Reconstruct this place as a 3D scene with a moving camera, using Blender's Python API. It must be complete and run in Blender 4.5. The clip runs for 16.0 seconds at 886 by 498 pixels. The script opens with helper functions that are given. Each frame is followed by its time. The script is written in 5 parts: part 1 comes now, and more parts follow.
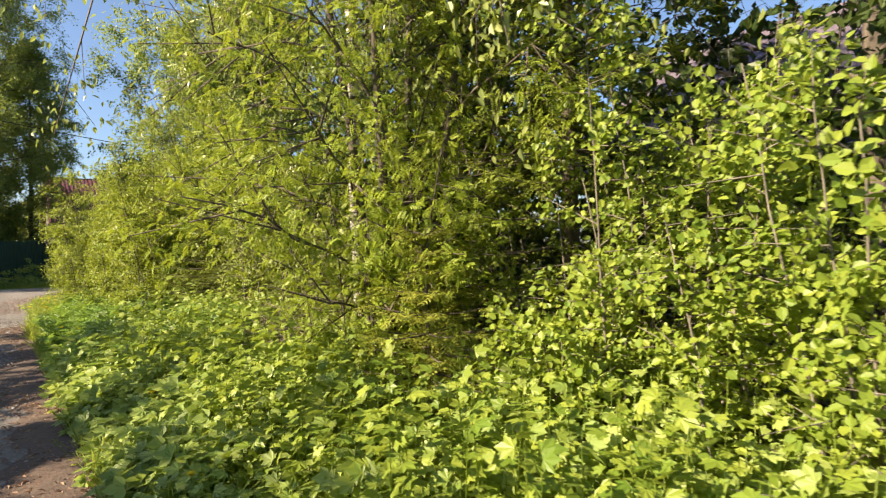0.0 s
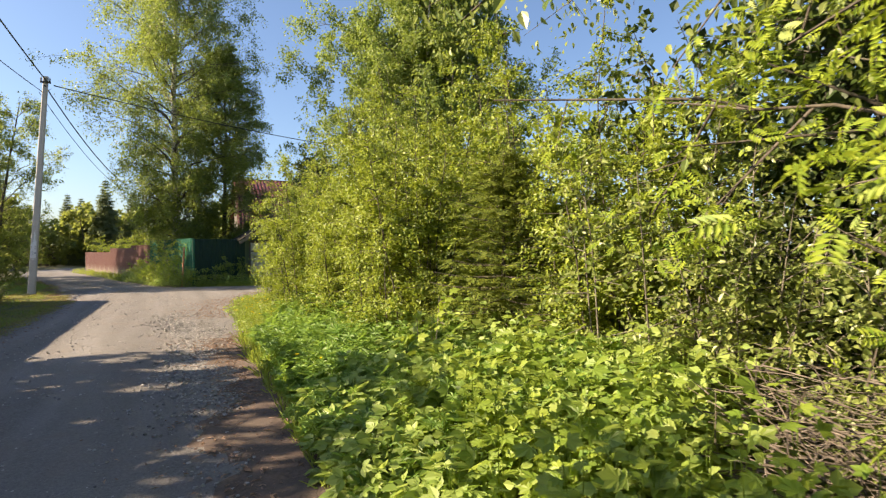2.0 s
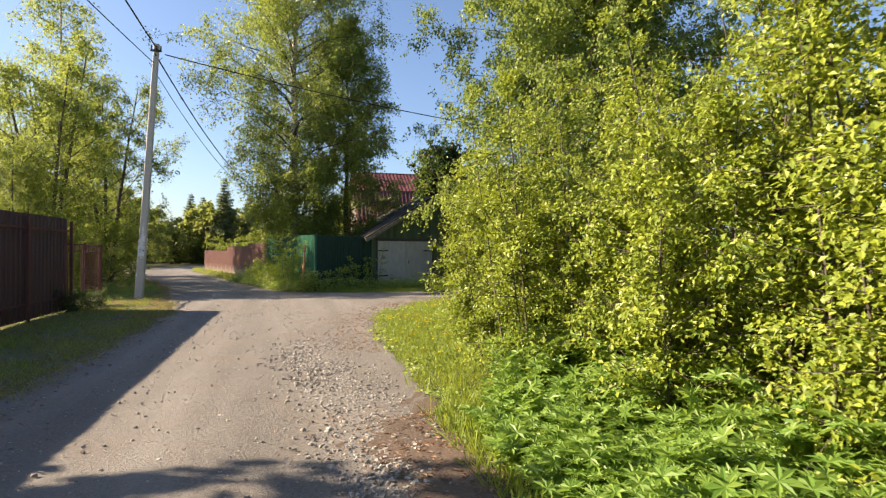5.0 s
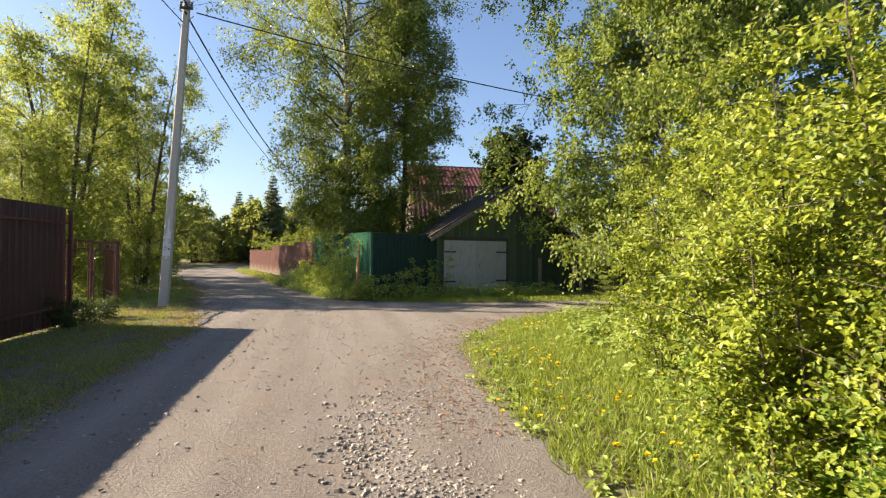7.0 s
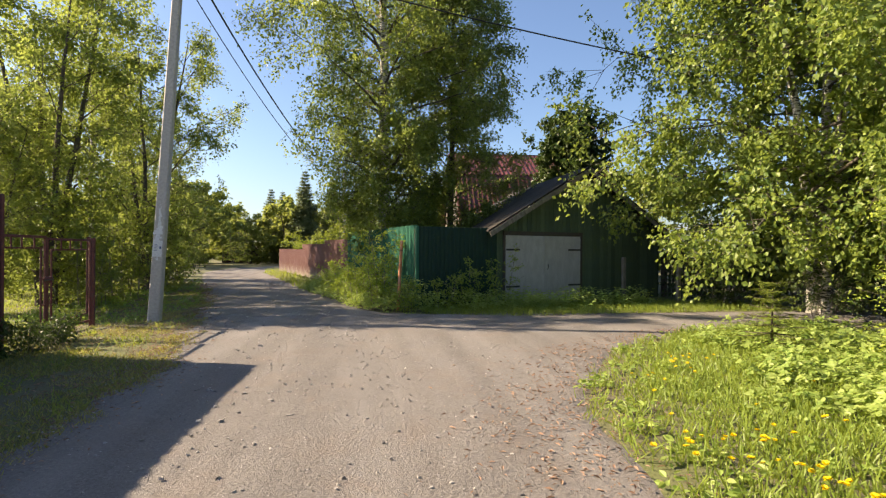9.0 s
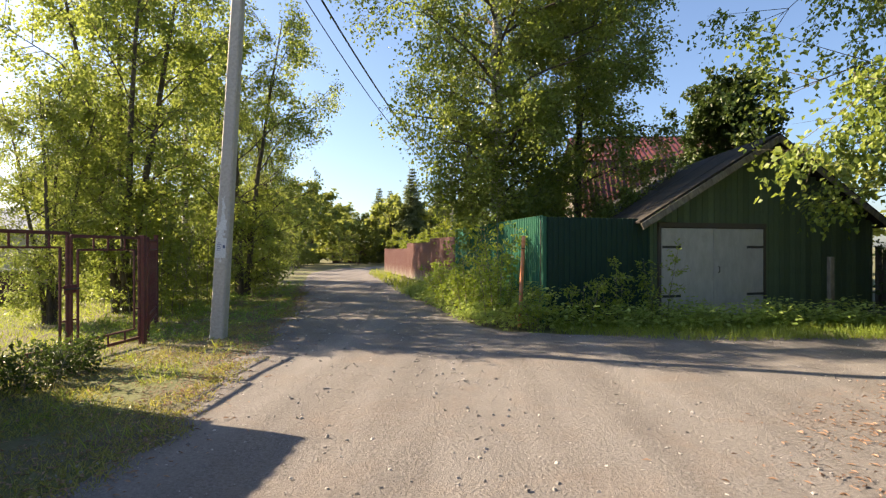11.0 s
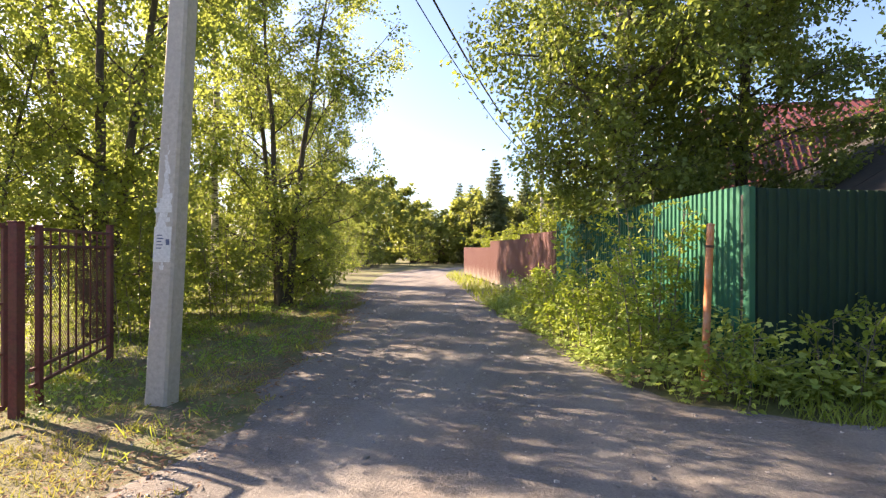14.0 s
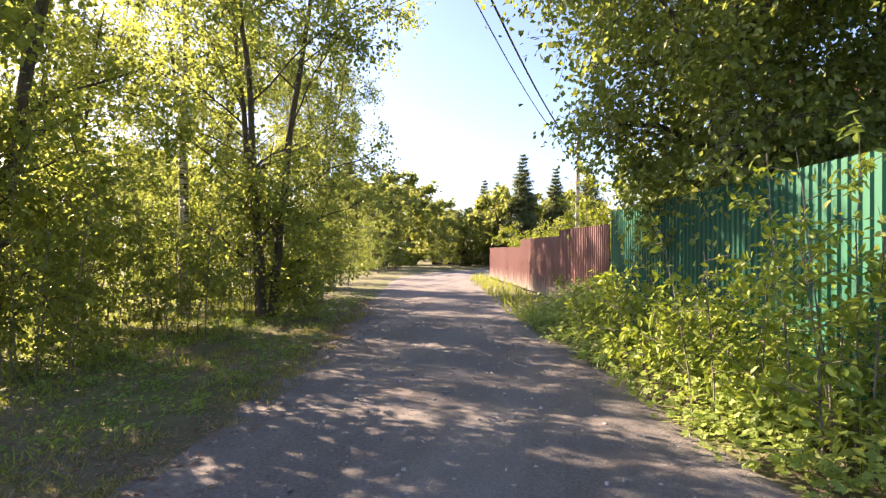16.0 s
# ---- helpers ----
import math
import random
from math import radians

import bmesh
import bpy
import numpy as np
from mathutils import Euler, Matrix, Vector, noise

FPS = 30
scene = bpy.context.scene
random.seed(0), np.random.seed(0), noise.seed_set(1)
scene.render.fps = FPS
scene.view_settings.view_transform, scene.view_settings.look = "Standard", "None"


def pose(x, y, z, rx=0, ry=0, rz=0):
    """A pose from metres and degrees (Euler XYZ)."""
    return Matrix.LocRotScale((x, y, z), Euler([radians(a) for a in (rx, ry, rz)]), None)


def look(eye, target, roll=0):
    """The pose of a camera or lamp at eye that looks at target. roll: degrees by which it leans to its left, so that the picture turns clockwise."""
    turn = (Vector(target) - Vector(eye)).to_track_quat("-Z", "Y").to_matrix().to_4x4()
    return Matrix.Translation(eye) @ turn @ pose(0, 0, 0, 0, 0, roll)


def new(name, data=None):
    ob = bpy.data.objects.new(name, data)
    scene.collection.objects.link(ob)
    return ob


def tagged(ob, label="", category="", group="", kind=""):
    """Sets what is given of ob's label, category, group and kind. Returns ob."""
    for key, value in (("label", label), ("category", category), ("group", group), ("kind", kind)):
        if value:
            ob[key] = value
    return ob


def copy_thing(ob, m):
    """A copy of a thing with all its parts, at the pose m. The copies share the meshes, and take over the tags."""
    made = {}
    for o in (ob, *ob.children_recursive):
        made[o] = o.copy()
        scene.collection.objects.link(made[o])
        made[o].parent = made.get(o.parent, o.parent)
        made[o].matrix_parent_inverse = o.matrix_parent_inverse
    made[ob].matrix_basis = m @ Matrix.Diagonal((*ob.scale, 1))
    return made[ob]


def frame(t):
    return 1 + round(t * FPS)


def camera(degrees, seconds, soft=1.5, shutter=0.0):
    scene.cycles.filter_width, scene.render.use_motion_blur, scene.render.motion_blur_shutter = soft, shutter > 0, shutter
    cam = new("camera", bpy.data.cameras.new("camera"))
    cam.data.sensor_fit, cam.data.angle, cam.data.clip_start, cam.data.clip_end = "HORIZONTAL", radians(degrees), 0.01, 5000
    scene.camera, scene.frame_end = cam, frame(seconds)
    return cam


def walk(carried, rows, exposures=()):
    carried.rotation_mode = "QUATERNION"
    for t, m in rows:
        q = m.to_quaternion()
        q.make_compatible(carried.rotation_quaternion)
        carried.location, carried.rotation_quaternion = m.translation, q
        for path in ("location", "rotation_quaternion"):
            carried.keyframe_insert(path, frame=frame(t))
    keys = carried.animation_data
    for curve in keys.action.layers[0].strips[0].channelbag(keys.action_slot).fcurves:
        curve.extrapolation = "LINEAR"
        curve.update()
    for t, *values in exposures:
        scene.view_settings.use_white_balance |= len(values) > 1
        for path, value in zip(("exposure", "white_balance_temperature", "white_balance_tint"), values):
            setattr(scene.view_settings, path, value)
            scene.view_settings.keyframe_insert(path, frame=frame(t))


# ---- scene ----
cam = camera(77.0, 16.0, 1.25, 0.1)
PATH = [
    (0, (0.112, -0.08, 1.52), (1.384, 1.463, 1.504), -1.0),
    (0.5, (0.105, 0.928, 1.502), (1.269, 2.555, 1.496), -0.7),
    (1, (0.009, 1.971, 1.529), (1.063, 3.671, 1.525), -0.4),
    (1.5, (-0.051, 2.913, 1.514), (0.908, 4.668, 1.51), -0.4),
    (2, (-0.14, 3.817, 1.511), (0.714, 5.625, 1.509), -0.4),
    (2.5, (-0.181, 4.684, 1.5), (0.602, 6.524, 1.498), -0.5),
    (3, (-0.272, 5.586, 1.503), (0.446, 7.453, 1.5), -0.4),
    (3.5, (-0.329, 6.46, 1.468), (0.352, 8.34, 1.464), -0.4),
    (4, (-0.413, 7.367, 1.483), (0.214, 9.266, 1.477), -0.5),
    (4.5, (-0.395, 8.241, 1.471), (0.184, 10.155, 1.47), -0.4),
    (5, (-0.449, 9.135, 1.471), (0.077, 11.065, 1.475), 0.1),
    (7.5, (-0.619, 13.715, 1.469), (-0.266, 15.684, 1.474), 0.4),
    (8, (-0.642, 14.634, 1.457), (-0.297, 16.604, 1.46), 0.2),
    (8.5, (-0.648, 15.465, 1.446), (-0.319, 17.438, 1.449), 0.4),
    (9, (-0.656, 16.305, 1.437), (-0.406, 18.289, 1.439), 0.3),
    (9.5, (-0.651, 17.089, 1.436), (-0.506, 19.083, 1.436), 0.2),
    (12, (-0.902, 20.7, 1.402), (-1.172, 22.681, 1.401), 0.0),
    (12.5, (-0.985, 21.398, 1.409), (-1.306, 23.372, 1.408), 0.1),
    (13, (-1.08, 22.148, 1.392), (-1.452, 24.113, 1.389), 0.1),
    (13.5, (-1.21, 22.823, 1.404), (-1.618, 24.781, 1.4), 0.1),
    (14, (-1.391, 23.534, 1.398), (-1.815, 25.489, 1.394), 0.1),
    (14.5, (-1.583, 24.177, 1.398), (-2.037, 26.125, 1.396), 0.1),
    (15, (-1.711, 24.906, 1.358), (-2.206, 26.844, 1.358), 0.1),
    (15.5, (-1.823, 25.598, 1.361), (-2.34, 27.53, 1.358), -0.0),
    (16, (-1.933, 26.272, 1.315), (-2.443, 28.206, 1.318), 0.1),
]
walk(cam, [(t, look(eye, target, roll)) for t, eye, target, roll in PATH], [(0.0, 1.38, 7800, 15), (9.5, 1.38, 7800, 16), (12.0, 1.72, 7800, 17), (14.5, 2.12, 7950, 26), (16.0, 2.12, 7800, 28)])

# ---- light ----
SUN_AZ = math.atan2(-0.965, 0.263)
SUN_EL = radians(31)
sun_dir = Vector((math.sin(SUN_AZ) * math.cos(SUN_EL), math.cos(SUN_AZ) * math.cos(SUN_EL), math.sin(SUN_EL)))
sun = new("sun", bpy.data.lights.new("sun", "SUN"))
sun.data.energy, sun.data.angle, sun.data.color = 5.4, radians(0.5), (1.0, 0.90, 0.72)
sun.matrix_world = look(sun_dir * 60 + Vector((0, 20, 0)), (0, 20, 0))
world = bpy.data.worlds.new("sky")
scene.world = world
world.use_nodes = True
wn, wl = world.node_tree.nodes, world.node_tree.links
sky = wn.new("ShaderNodeTexSky")
sky.sky_type, sky.sun_disc = "NISHITA", False
sky.sun_elevation, sky.sun_rotation = SUN_EL, SUN_AZ % (2 * math.pi)
sky.air_density, sky.dust_density, sky.ozone_density = 1.0, 1.3, 6.5
wn["Background"].inputs["Strength"].default_value = 0.095
wl.new(sky.outputs[0], wn["Background"].inputs["Color"])


# ---- materials ----
def material(name, rough=0.8, metal=0.0):
    m = bpy.data.materials.new(name)
    m.use_nodes = True
    b = m.node_tree.nodes["Principled BSDF"]
    b.inputs["Roughness"].default_value, b.inputs["Metallic"].default_value = rough, metal
    return m, m.node_tree.nodes, m.node_tree.links, b


def coords(n, l, scale=(1, 1, 1)):
    t, mp = n.new("ShaderNodeTexCoord"), n.new("ShaderNodeMapping")
    mp.inputs["Scale"].default_value = scale
    l.new(t.outputs["Object"], mp.inputs["Vector"])
    return mp.outputs[0]


def noise_node(n, l, vec, scale, detail=4.0, rough=0.6, distortion=0.0):
    t = n.new("ShaderNodeTexNoise")
    t.inputs["Scale"].default_value, t.inputs["Detail"].default_value = scale, detail
    t.inputs["Roughness"].default_value, t.inputs["Distortion"].default_value = rough, distortion
    if vec is not None:
        l.new(vec, t.inputs["Vector"])
    return t.outputs["Fac"]


def ramp(n, l, fac, *stops):
    r = n.new("ShaderNodeValToRGB")
    e = r.color_ramp.elements
    while len(e) < len(stops):
        e.new(0.5)
    for k, (at, c) in zip(e, stops):
        k.position, k.color = at, (*c, 1) if len(c) == 3 else c
    l.new(fac, r.inputs["Fac"])
    return r.outputs["Color"]


def mix(n, l, fac, a, b, mode="MIX"):
    m = n.new("ShaderNodeMix")
    m.data_type, m.blend_type = "RGBA", mode
    for socket, v in ((m.inputs[0], fac), (m.inputs[6], a), (m.inputs[7], b)):
        if isinstance(v, (int, float)):
            socket.default_value = v
        elif isinstance(v, tuple):
            socket.default_value = (*v, 1)
        else:
            l.new(v, socket)
    return m.outputs[2]


def bump(n, l, b, height, strength=0.4, distance=0.02):
    k = n.new("ShaderNodeBump")
    k.inputs["Strength"].default_value, k.inputs["Distance"].default_value = strength, distance
    l.new(height, k.inputs["Height"])
    l.new(k.outputs[0], b.inputs["Normal"])


def leaf_material(name, dark, light, glow, through_part=0.4, rough=0.45):
    """Thin leaf: reflects and lets light through; each leaf has its own tone."""
    dark, light, glow = ((1.14 * p, q, 1.1 * s) for p, q, s in (dark, light, glow))
    m, n, l, b = material(name, rough)
    g = n.new("ShaderNodeNewGeometry")
    tone = ramp(n, l, g.outputs["Random Per Island"], (0.0, dark), (0.55, tuple((p + q) / 2 for p, q in zip(dark, light))), (1.0, light))
    clump = noise_node(n, l, coords(n, l), 0.9, 3.0)
    tone = mix(n, l, ramp(n, l, clump, (0.35, (0, 0, 0)), (0.7, (0.5, 0.5, 0.5))), tone, light)
    l.new(tone, b.inputs["Base Color"])
    b.inputs["Specular IOR Level"].default_value = 0.35
    t = n.new("ShaderNodeBsdfTranslucent")
    l.new(mix(n, l, 0.5, tone, glow), t.inputs["Color"])
    s = n.new("ShaderNodeMixShader")
    s.inputs[0].default_value = through_part
    l.new(b.outputs[0], s.inputs[1])
    l.new(t.outputs[0], s.inputs[2])
    l.new(s.outputs[0], n["Material Output"].inputs["Surface"])
    return m


def grainy(name, dark, light, scale, rough=0.9, stretch=(1, 1, 1), relief=0.4, distance=0.01, second=None, second_scale=0.7, metal=0.0):
    """A surface of two tones of grain, with a second coarser stain."""
    m, n, l, b = material(name, rough, metal)
    v = coords(n, l, stretch)
    f = noise_node(n, l, v, scale, 6.0, 0.65)
    c = ramp(n, l, f, (0.3, dark), (0.72, light))
    if second:
        w = noise_node(n, l, coords(n, l), second_scale, 5.0, 0.6, 0.4)
        c = mix(n, l, ramp(n, l, w, (0.45, (0, 0, 0)), (0.68, (0.85, 0.85, 0.85))), c, second)
    l.new(c, b.inputs["Base Color"])
    bump(n, l, b, f, relief, distance)
    return m


def birch_bark():
    m, n, l, b = material("birch_bark", 0.75)
    a = noise_node(n, l, coords(n, l, (3, 3, 14)), 2.2, 5.0, 0.6)
    c = ramp(n, l, a, (0.42, (0.03, 0.025, 0.02)), (0.5, (0.45, 0.42, 0.37)), (0.7, (0.62, 0.59, 0.53)))
    l.new(c, b.inputs["Base Color"])
    bump(n, l, b, a, 0.5, 0.01)
    return m


def piece_material(name, base, vary, rough=0.8, grain=(2, 2, 30), stain=(0.05, 0.05, 0.04), relief=0.35):
    """Boards and sheets: each piece has its own tone, with grain along one way and stains."""
    m, n, l, b = material(name, rough)
    o = n.new("ShaderNodeObjectInfo")
    f = noise_node(n, l, coords(n, l, grain), 3.0, 6.0, 0.65)
    tone = ramp(n, l, o.outputs["Random"], (0.0, tuple(c * (1 - vary) for c in base)), (1.0, tuple(min(1, c * (1 + vary)) for c in base)))
    tone = mix(n, l, ramp(n, l, f, (0.35, (0, 0, 0)), (0.75, (0.55, 0.55, 0.55))), tone, tuple(c * 0.55 for c in base))
    w = noise_node(n, l, coords(n, l), 1.7, 5.0, 0.65, 0.5)
    tone = mix(n, l, ramp(n, l, w, (0.55, (0, 0, 0)), (0.75, (0.7, 0.7, 0.7))), tone, stain)
    l.new(tone, b.inputs["Base Color"])
    bump(n, l, b, f, relief, 0.004)
    return m


LEAF_WILLOW = leaf_material("willow_leaf", (0.045, 0.12, 0.016), (0.28, 0.375, 0.046), (0.46, 0.59, 0.055), 0.29)
LEAF_HAZEL = leaf_material("hazel_leaf", (0.10, 0.20, 0.025), (0.24, 0.34, 0.05), (0.45, 0.62, 0.06), 0.34)
LEAF_ROWAN = leaf_material("rowan_leaf", (0.10, 0.21, 0.02), (0.29, 0.40, 0.045), (0.50, 0.64, 0.06), 0.34)
LEAF_HERB = leaf_material("herb_leaf", (0.12, 0.24, 0.04), (0.33, 0.46, 0.12), (0.50, 0.68, 0.12))
LEAF_LUPINE = leaf_material("lupine_leaf", (0.07, 0.185, 0.03), (0.20, 0.35, 0.07), (0.38, 0.60, 0.08))
LEAF_BIRCH = leaf_material("birch_leaf", (0.055, 0.125, 0.028), (0.225, 0.32, 0.06), (0.38, 0.53, 0.08), 0.40)
LEAF_YOUNG = leaf_material("young_birch_leaf", (0.08, 0.15, 0.035), (0.27, 0.35, 0.10), (0.40, 0.52, 0.10), 0.36, 0.32)
LEAF_GROVE = leaf_material("grove_leaf", (0.075, 0.14, 0.022), (0.225, 0.31, 0.06), (0.46, 0.60, 0.12), 0.5)
LEAF_TALL = leaf_material("tall_birch_leaf", (0.06, 0.12, 0.028), (0.215, 0.30, 0.07), (0.40, 0.54, 0.08), 0.45, 0.34)
# Very dark green: shade behind the bank and garage is put into the colour.
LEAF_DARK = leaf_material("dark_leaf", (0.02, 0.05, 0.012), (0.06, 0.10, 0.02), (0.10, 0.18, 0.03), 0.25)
# Distant foliage: aerial haze is put into these paler tones.
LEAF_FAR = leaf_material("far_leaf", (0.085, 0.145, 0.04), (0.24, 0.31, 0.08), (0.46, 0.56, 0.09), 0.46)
NEEDLE = leaf_material("spruce_needle", (0.02, 0.055, 0.014), (0.20, 0.27, 0.032), (0.24, 0.34, 0.03), 0.18, 0.6)
NEEDLE_PALE = leaf_material("pale_spruce_needle", (0.09, 0.15, 0.02), (0.30, 0.36, 0.05), (0.4, 0.5, 0.05), 0.25, 0.6)
# Far needles are lightened too, with the haze in their colour.
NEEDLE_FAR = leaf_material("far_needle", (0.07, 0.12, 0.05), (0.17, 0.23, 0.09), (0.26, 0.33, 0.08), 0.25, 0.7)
GRASS = leaf_material("grass_blade", (0.10, 0.19, 0.03), (0.24, 0.36, 0.07), (0.5, 0.6, 0.06), 0.4)
GRASS_DRY = leaf_material("mown_grass_blade", (0.13, 0.17, 0.035), (0.33, 0.35, 0.10), (0.5, 0.52, 0.1), 0.35)
PETAL = leaf_material("dandelion_petal", (0.66, 0.56, 0.01), (0.74, 0.68, 0.02), (0.7, 0.6, 0.02), 0.2)
BARK = grainy("bark", (0.045, 0.036, 0.028), (0.15, 0.125, 0.10), 14, 0.95, (1, 1, 0.25), 0.9, 0.02)
BARK_PALE = grainy("grey_bark", (0.09, 0.08, 0.065), (0.26, 0.23, 0.19), 16, 0.9, (1, 1, 0.3), 0.6, 0.01)
DEADWOOD = grainy("dead_twig", (0.07, 0.052, 0.042), (0.23, 0.19, 0.155), 20, 0.9, (1, 1, 1), 0.4, 0.005)
BIRCH = birch_bark()
CONCRETE = grainy("pole_concrete", (0.34, 0.31, 0.28), (0.53, 0.485, 0.44), 22, 0.85, (1, 1, 1), 0.35, 0.006, (0.40, 0.38, 0.355), 1.1)
GREEN_SHEET = piece_material("green_painted_sheet", (0.004, 0.125, 0.07), 0.12, 0.6, (6, 6, 1), (0.004, 0.11, 0.06), 0.05)
# Much darker green than GREEN_SHEET, for the side fence only.
GREEN_DARK = piece_material("darker_green_sheet", (0.006, 0.036, 0.022), 0.15, 0.8, (6, 6, 1), (0.006, 0.028, 0.018), 0.05)
MAROON_SHEET = piece_material("maroon_painted_sheet", (0.055, 0.014, 0.016), 0.12, 0.55, (6, 6, 1), (0.05, 0.02, 0.02), 0.05)
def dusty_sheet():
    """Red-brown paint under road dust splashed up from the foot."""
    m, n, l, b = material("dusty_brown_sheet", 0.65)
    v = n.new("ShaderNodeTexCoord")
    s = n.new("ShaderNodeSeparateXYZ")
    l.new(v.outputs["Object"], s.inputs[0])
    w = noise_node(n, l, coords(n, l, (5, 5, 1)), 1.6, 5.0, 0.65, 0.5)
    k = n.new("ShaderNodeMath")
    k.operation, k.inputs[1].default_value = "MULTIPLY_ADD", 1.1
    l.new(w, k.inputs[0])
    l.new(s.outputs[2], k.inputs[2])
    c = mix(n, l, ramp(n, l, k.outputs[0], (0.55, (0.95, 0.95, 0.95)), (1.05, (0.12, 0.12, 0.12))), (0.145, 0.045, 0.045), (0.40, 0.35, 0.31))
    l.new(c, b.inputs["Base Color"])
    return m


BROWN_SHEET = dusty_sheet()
RUST_FRAME = grainy("rusty_maroon_paint", (0.07, 0.018, 0.018), (0.16, 0.035, 0.035), 30, 0.7, (1, 1, 1), 0.3, 0.003, (0.11, 0.05, 0.03), 4.0)
RUST_NET = grainy("rusty_wire", (0.06, 0.028, 0.018), (0.17, 0.08, 0.05), 60, 0.85, (1, 1, 1), 0.2, 0.001)
ORANGE = grainy("faded_orange_paint", (0.42, 0.12, 0.035), (0.62, 0.24, 0.10), 26, 0.6, (1, 1, 0.4), 0.3, 0.003, (0.50, 0.30, 0.20), 5.0)
BOARD_GREEN = piece_material("green_stained_board", (0.085, 0.125, 0.075), 0.25, 0.85, (14, 14, 1.2), (0.035, 0.04, 0.03), 0.5)
BOARD_OLD = piece_material("weathered_board", (0.10, 0.085, 0.07), 0.35, 0.9, (14, 14, 1.2), (0.05, 0.045, 0.035), 0.5)
DOOR_PAINT = piece_material("grey_white_door_paint", (0.44, 0.44, 0.45), 0.03, 0.6, (3, 3, 1), (0.30, 0.29, 0.28), 0.15)
IRON = grainy("dark_iron", (0.02, 0.02, 0.02), (0.06, 0.055, 0.05), 40, 0.6, (1, 1, 1), 0.3, 0.002)
TAR_ROOF = grainy("worn_tar_roofing", (0.010, 0.009, 0.008), (0.036, 0.031, 0.029), 9, 0.95, (1, 1, 1), 0.5, 0.01, (0.045, 0.034, 0.026), 2.3)
RED_ROOF = piece_material("red_corrugated_roof", (0.115, 0.028, 0.027), 0.12, 0.5, (2, 8, 1), (0.15, 0.05, 0.04), 0.1)
HOUSE_WALL = piece_material("pale_house_board", (0.52, 0.50, 0.46), 0.08, 0.8, (2, 2, 12), (0.38, 0.36, 0.32), 0.3)
PURPLE_ROOF = grainy("purple_brown_roofing", (0.07, 0.055, 0.075), (0.17, 0.135, 0.165), 12, 0.8, (1, 1, 1), 0.5, 0.01)
PALE_ROOF = grainy("pale_sheet_roof", (0.42, 0.44, 0.46), (0.6, 0.62, 0.64), 8, 0.5, (1, 1, 1), 0.2, 0.01)
PAPER = grainy("old_paper", (0.5, 0.5, 0.5), (0.72, 0.72, 0.72), 40, 0.9, (1, 1, 1), 0.2, 0.001)
INK = grainy("faded_blue_ink", (0.06, 0.08, 0.16), (0.12, 0.15, 0.25), 60, 0.8)
CABLE = grainy("black_cable_sheath", (0.012, 0.012, 0.013), (0.03, 0.03, 0.03), 60, 0.6)
STONE = grainy("grey_stone", (0.16, 0.15, 0.145), (0.38, 0.36, 0.34), 30, 0.85, (1, 1, 1), 0.4, 0.004)
GLASS, _n, _l, _b = material("window_glass", 0.05)
_b.inputs["Base Color"].default_value, _b.inputs["Specular IOR Level"].default_value = (0.03, 0.035, 0.04, 1), 0.8


def gravel_material():
    m, n, l, b = material("road_gravel", 0.9)
    g = n.new("ShaderNodeNewGeometry")
    l.new(ramp(n, l, g.outputs["Random Per Island"], (0.0, (0.14, 0.13, 0.125)), (0.6, (0.30, 0.285, 0.27)), (1.0, (0.46, 0.43, 0.40))), b.inputs["Base Color"])
    return m


def road_material():
    m, n, l, b = material("dusty_dirt_road", 0.95)
    v = coords(n, l)
    fine = noise_node(n, l, v, 42, 6.0, 0.7)
    mid = noise_node(n, l, v, 3.2, 6.0, 0.6, 0.3)
    along = noise_node(n, l, coords(n, l, (1.6, 0.12, 1)), 1.0, 4.0, 0.55, 0.3)
    c = ramp(n, l, fine, (0.3, (0.078, 0.071, 0.066)), (0.7, (0.236, 0.218, 0.206)))
    c = mix(n, l, ramp(n, l, mid, (0.4, (0, 0, 0)), (0.75, (0.6, 0.6, 0.6))), c, (0.130, 0.115, 0.107))
    c = mix(n, l, ramp(n, l, along, (0.42, (0, 0, 0)), (0.7, (0.55, 0.55, 0.55))), c, (0.260, 0.245, 0.234))
    t = n.new("ShaderNodeTexVoronoi")
    t.inputs["Scale"].default_value = 38
    l.new(v, t.inputs["Vector"])
    c = mix(n, l, ramp(n, l, t.outputs["Distance"], (0.0, (0.7, 0.7, 0.7)), (0.2, (0, 0, 0))), c, (0.36, 0.335, 0.31))
    red = noise_node(n, l, v, 1.1, 5.0, 0.7, 0.6)
    c = mix(n, l, ramp(n, l, red, (0.52, (0, 0, 0)), (0.72, (0.4, 0.4, 0.4))), c, (0.19, 0.14, 0.11))
    speck = noise_node(n, l, v, 120, 3.0, 0.6)
    c = mix(n, l, ramp(n, l, speck, (0.62, (0, 0, 0)), (0.7, (0.7, 0.7, 0.7))), c, (0.06, 0.052, 0.046))
    l.new(c, b.inputs["Base Color"])
    bump(n, l, b, mix(n, l, 0.2, fine, t.outputs["Distance"]), 0.9, 0.022)
    return m


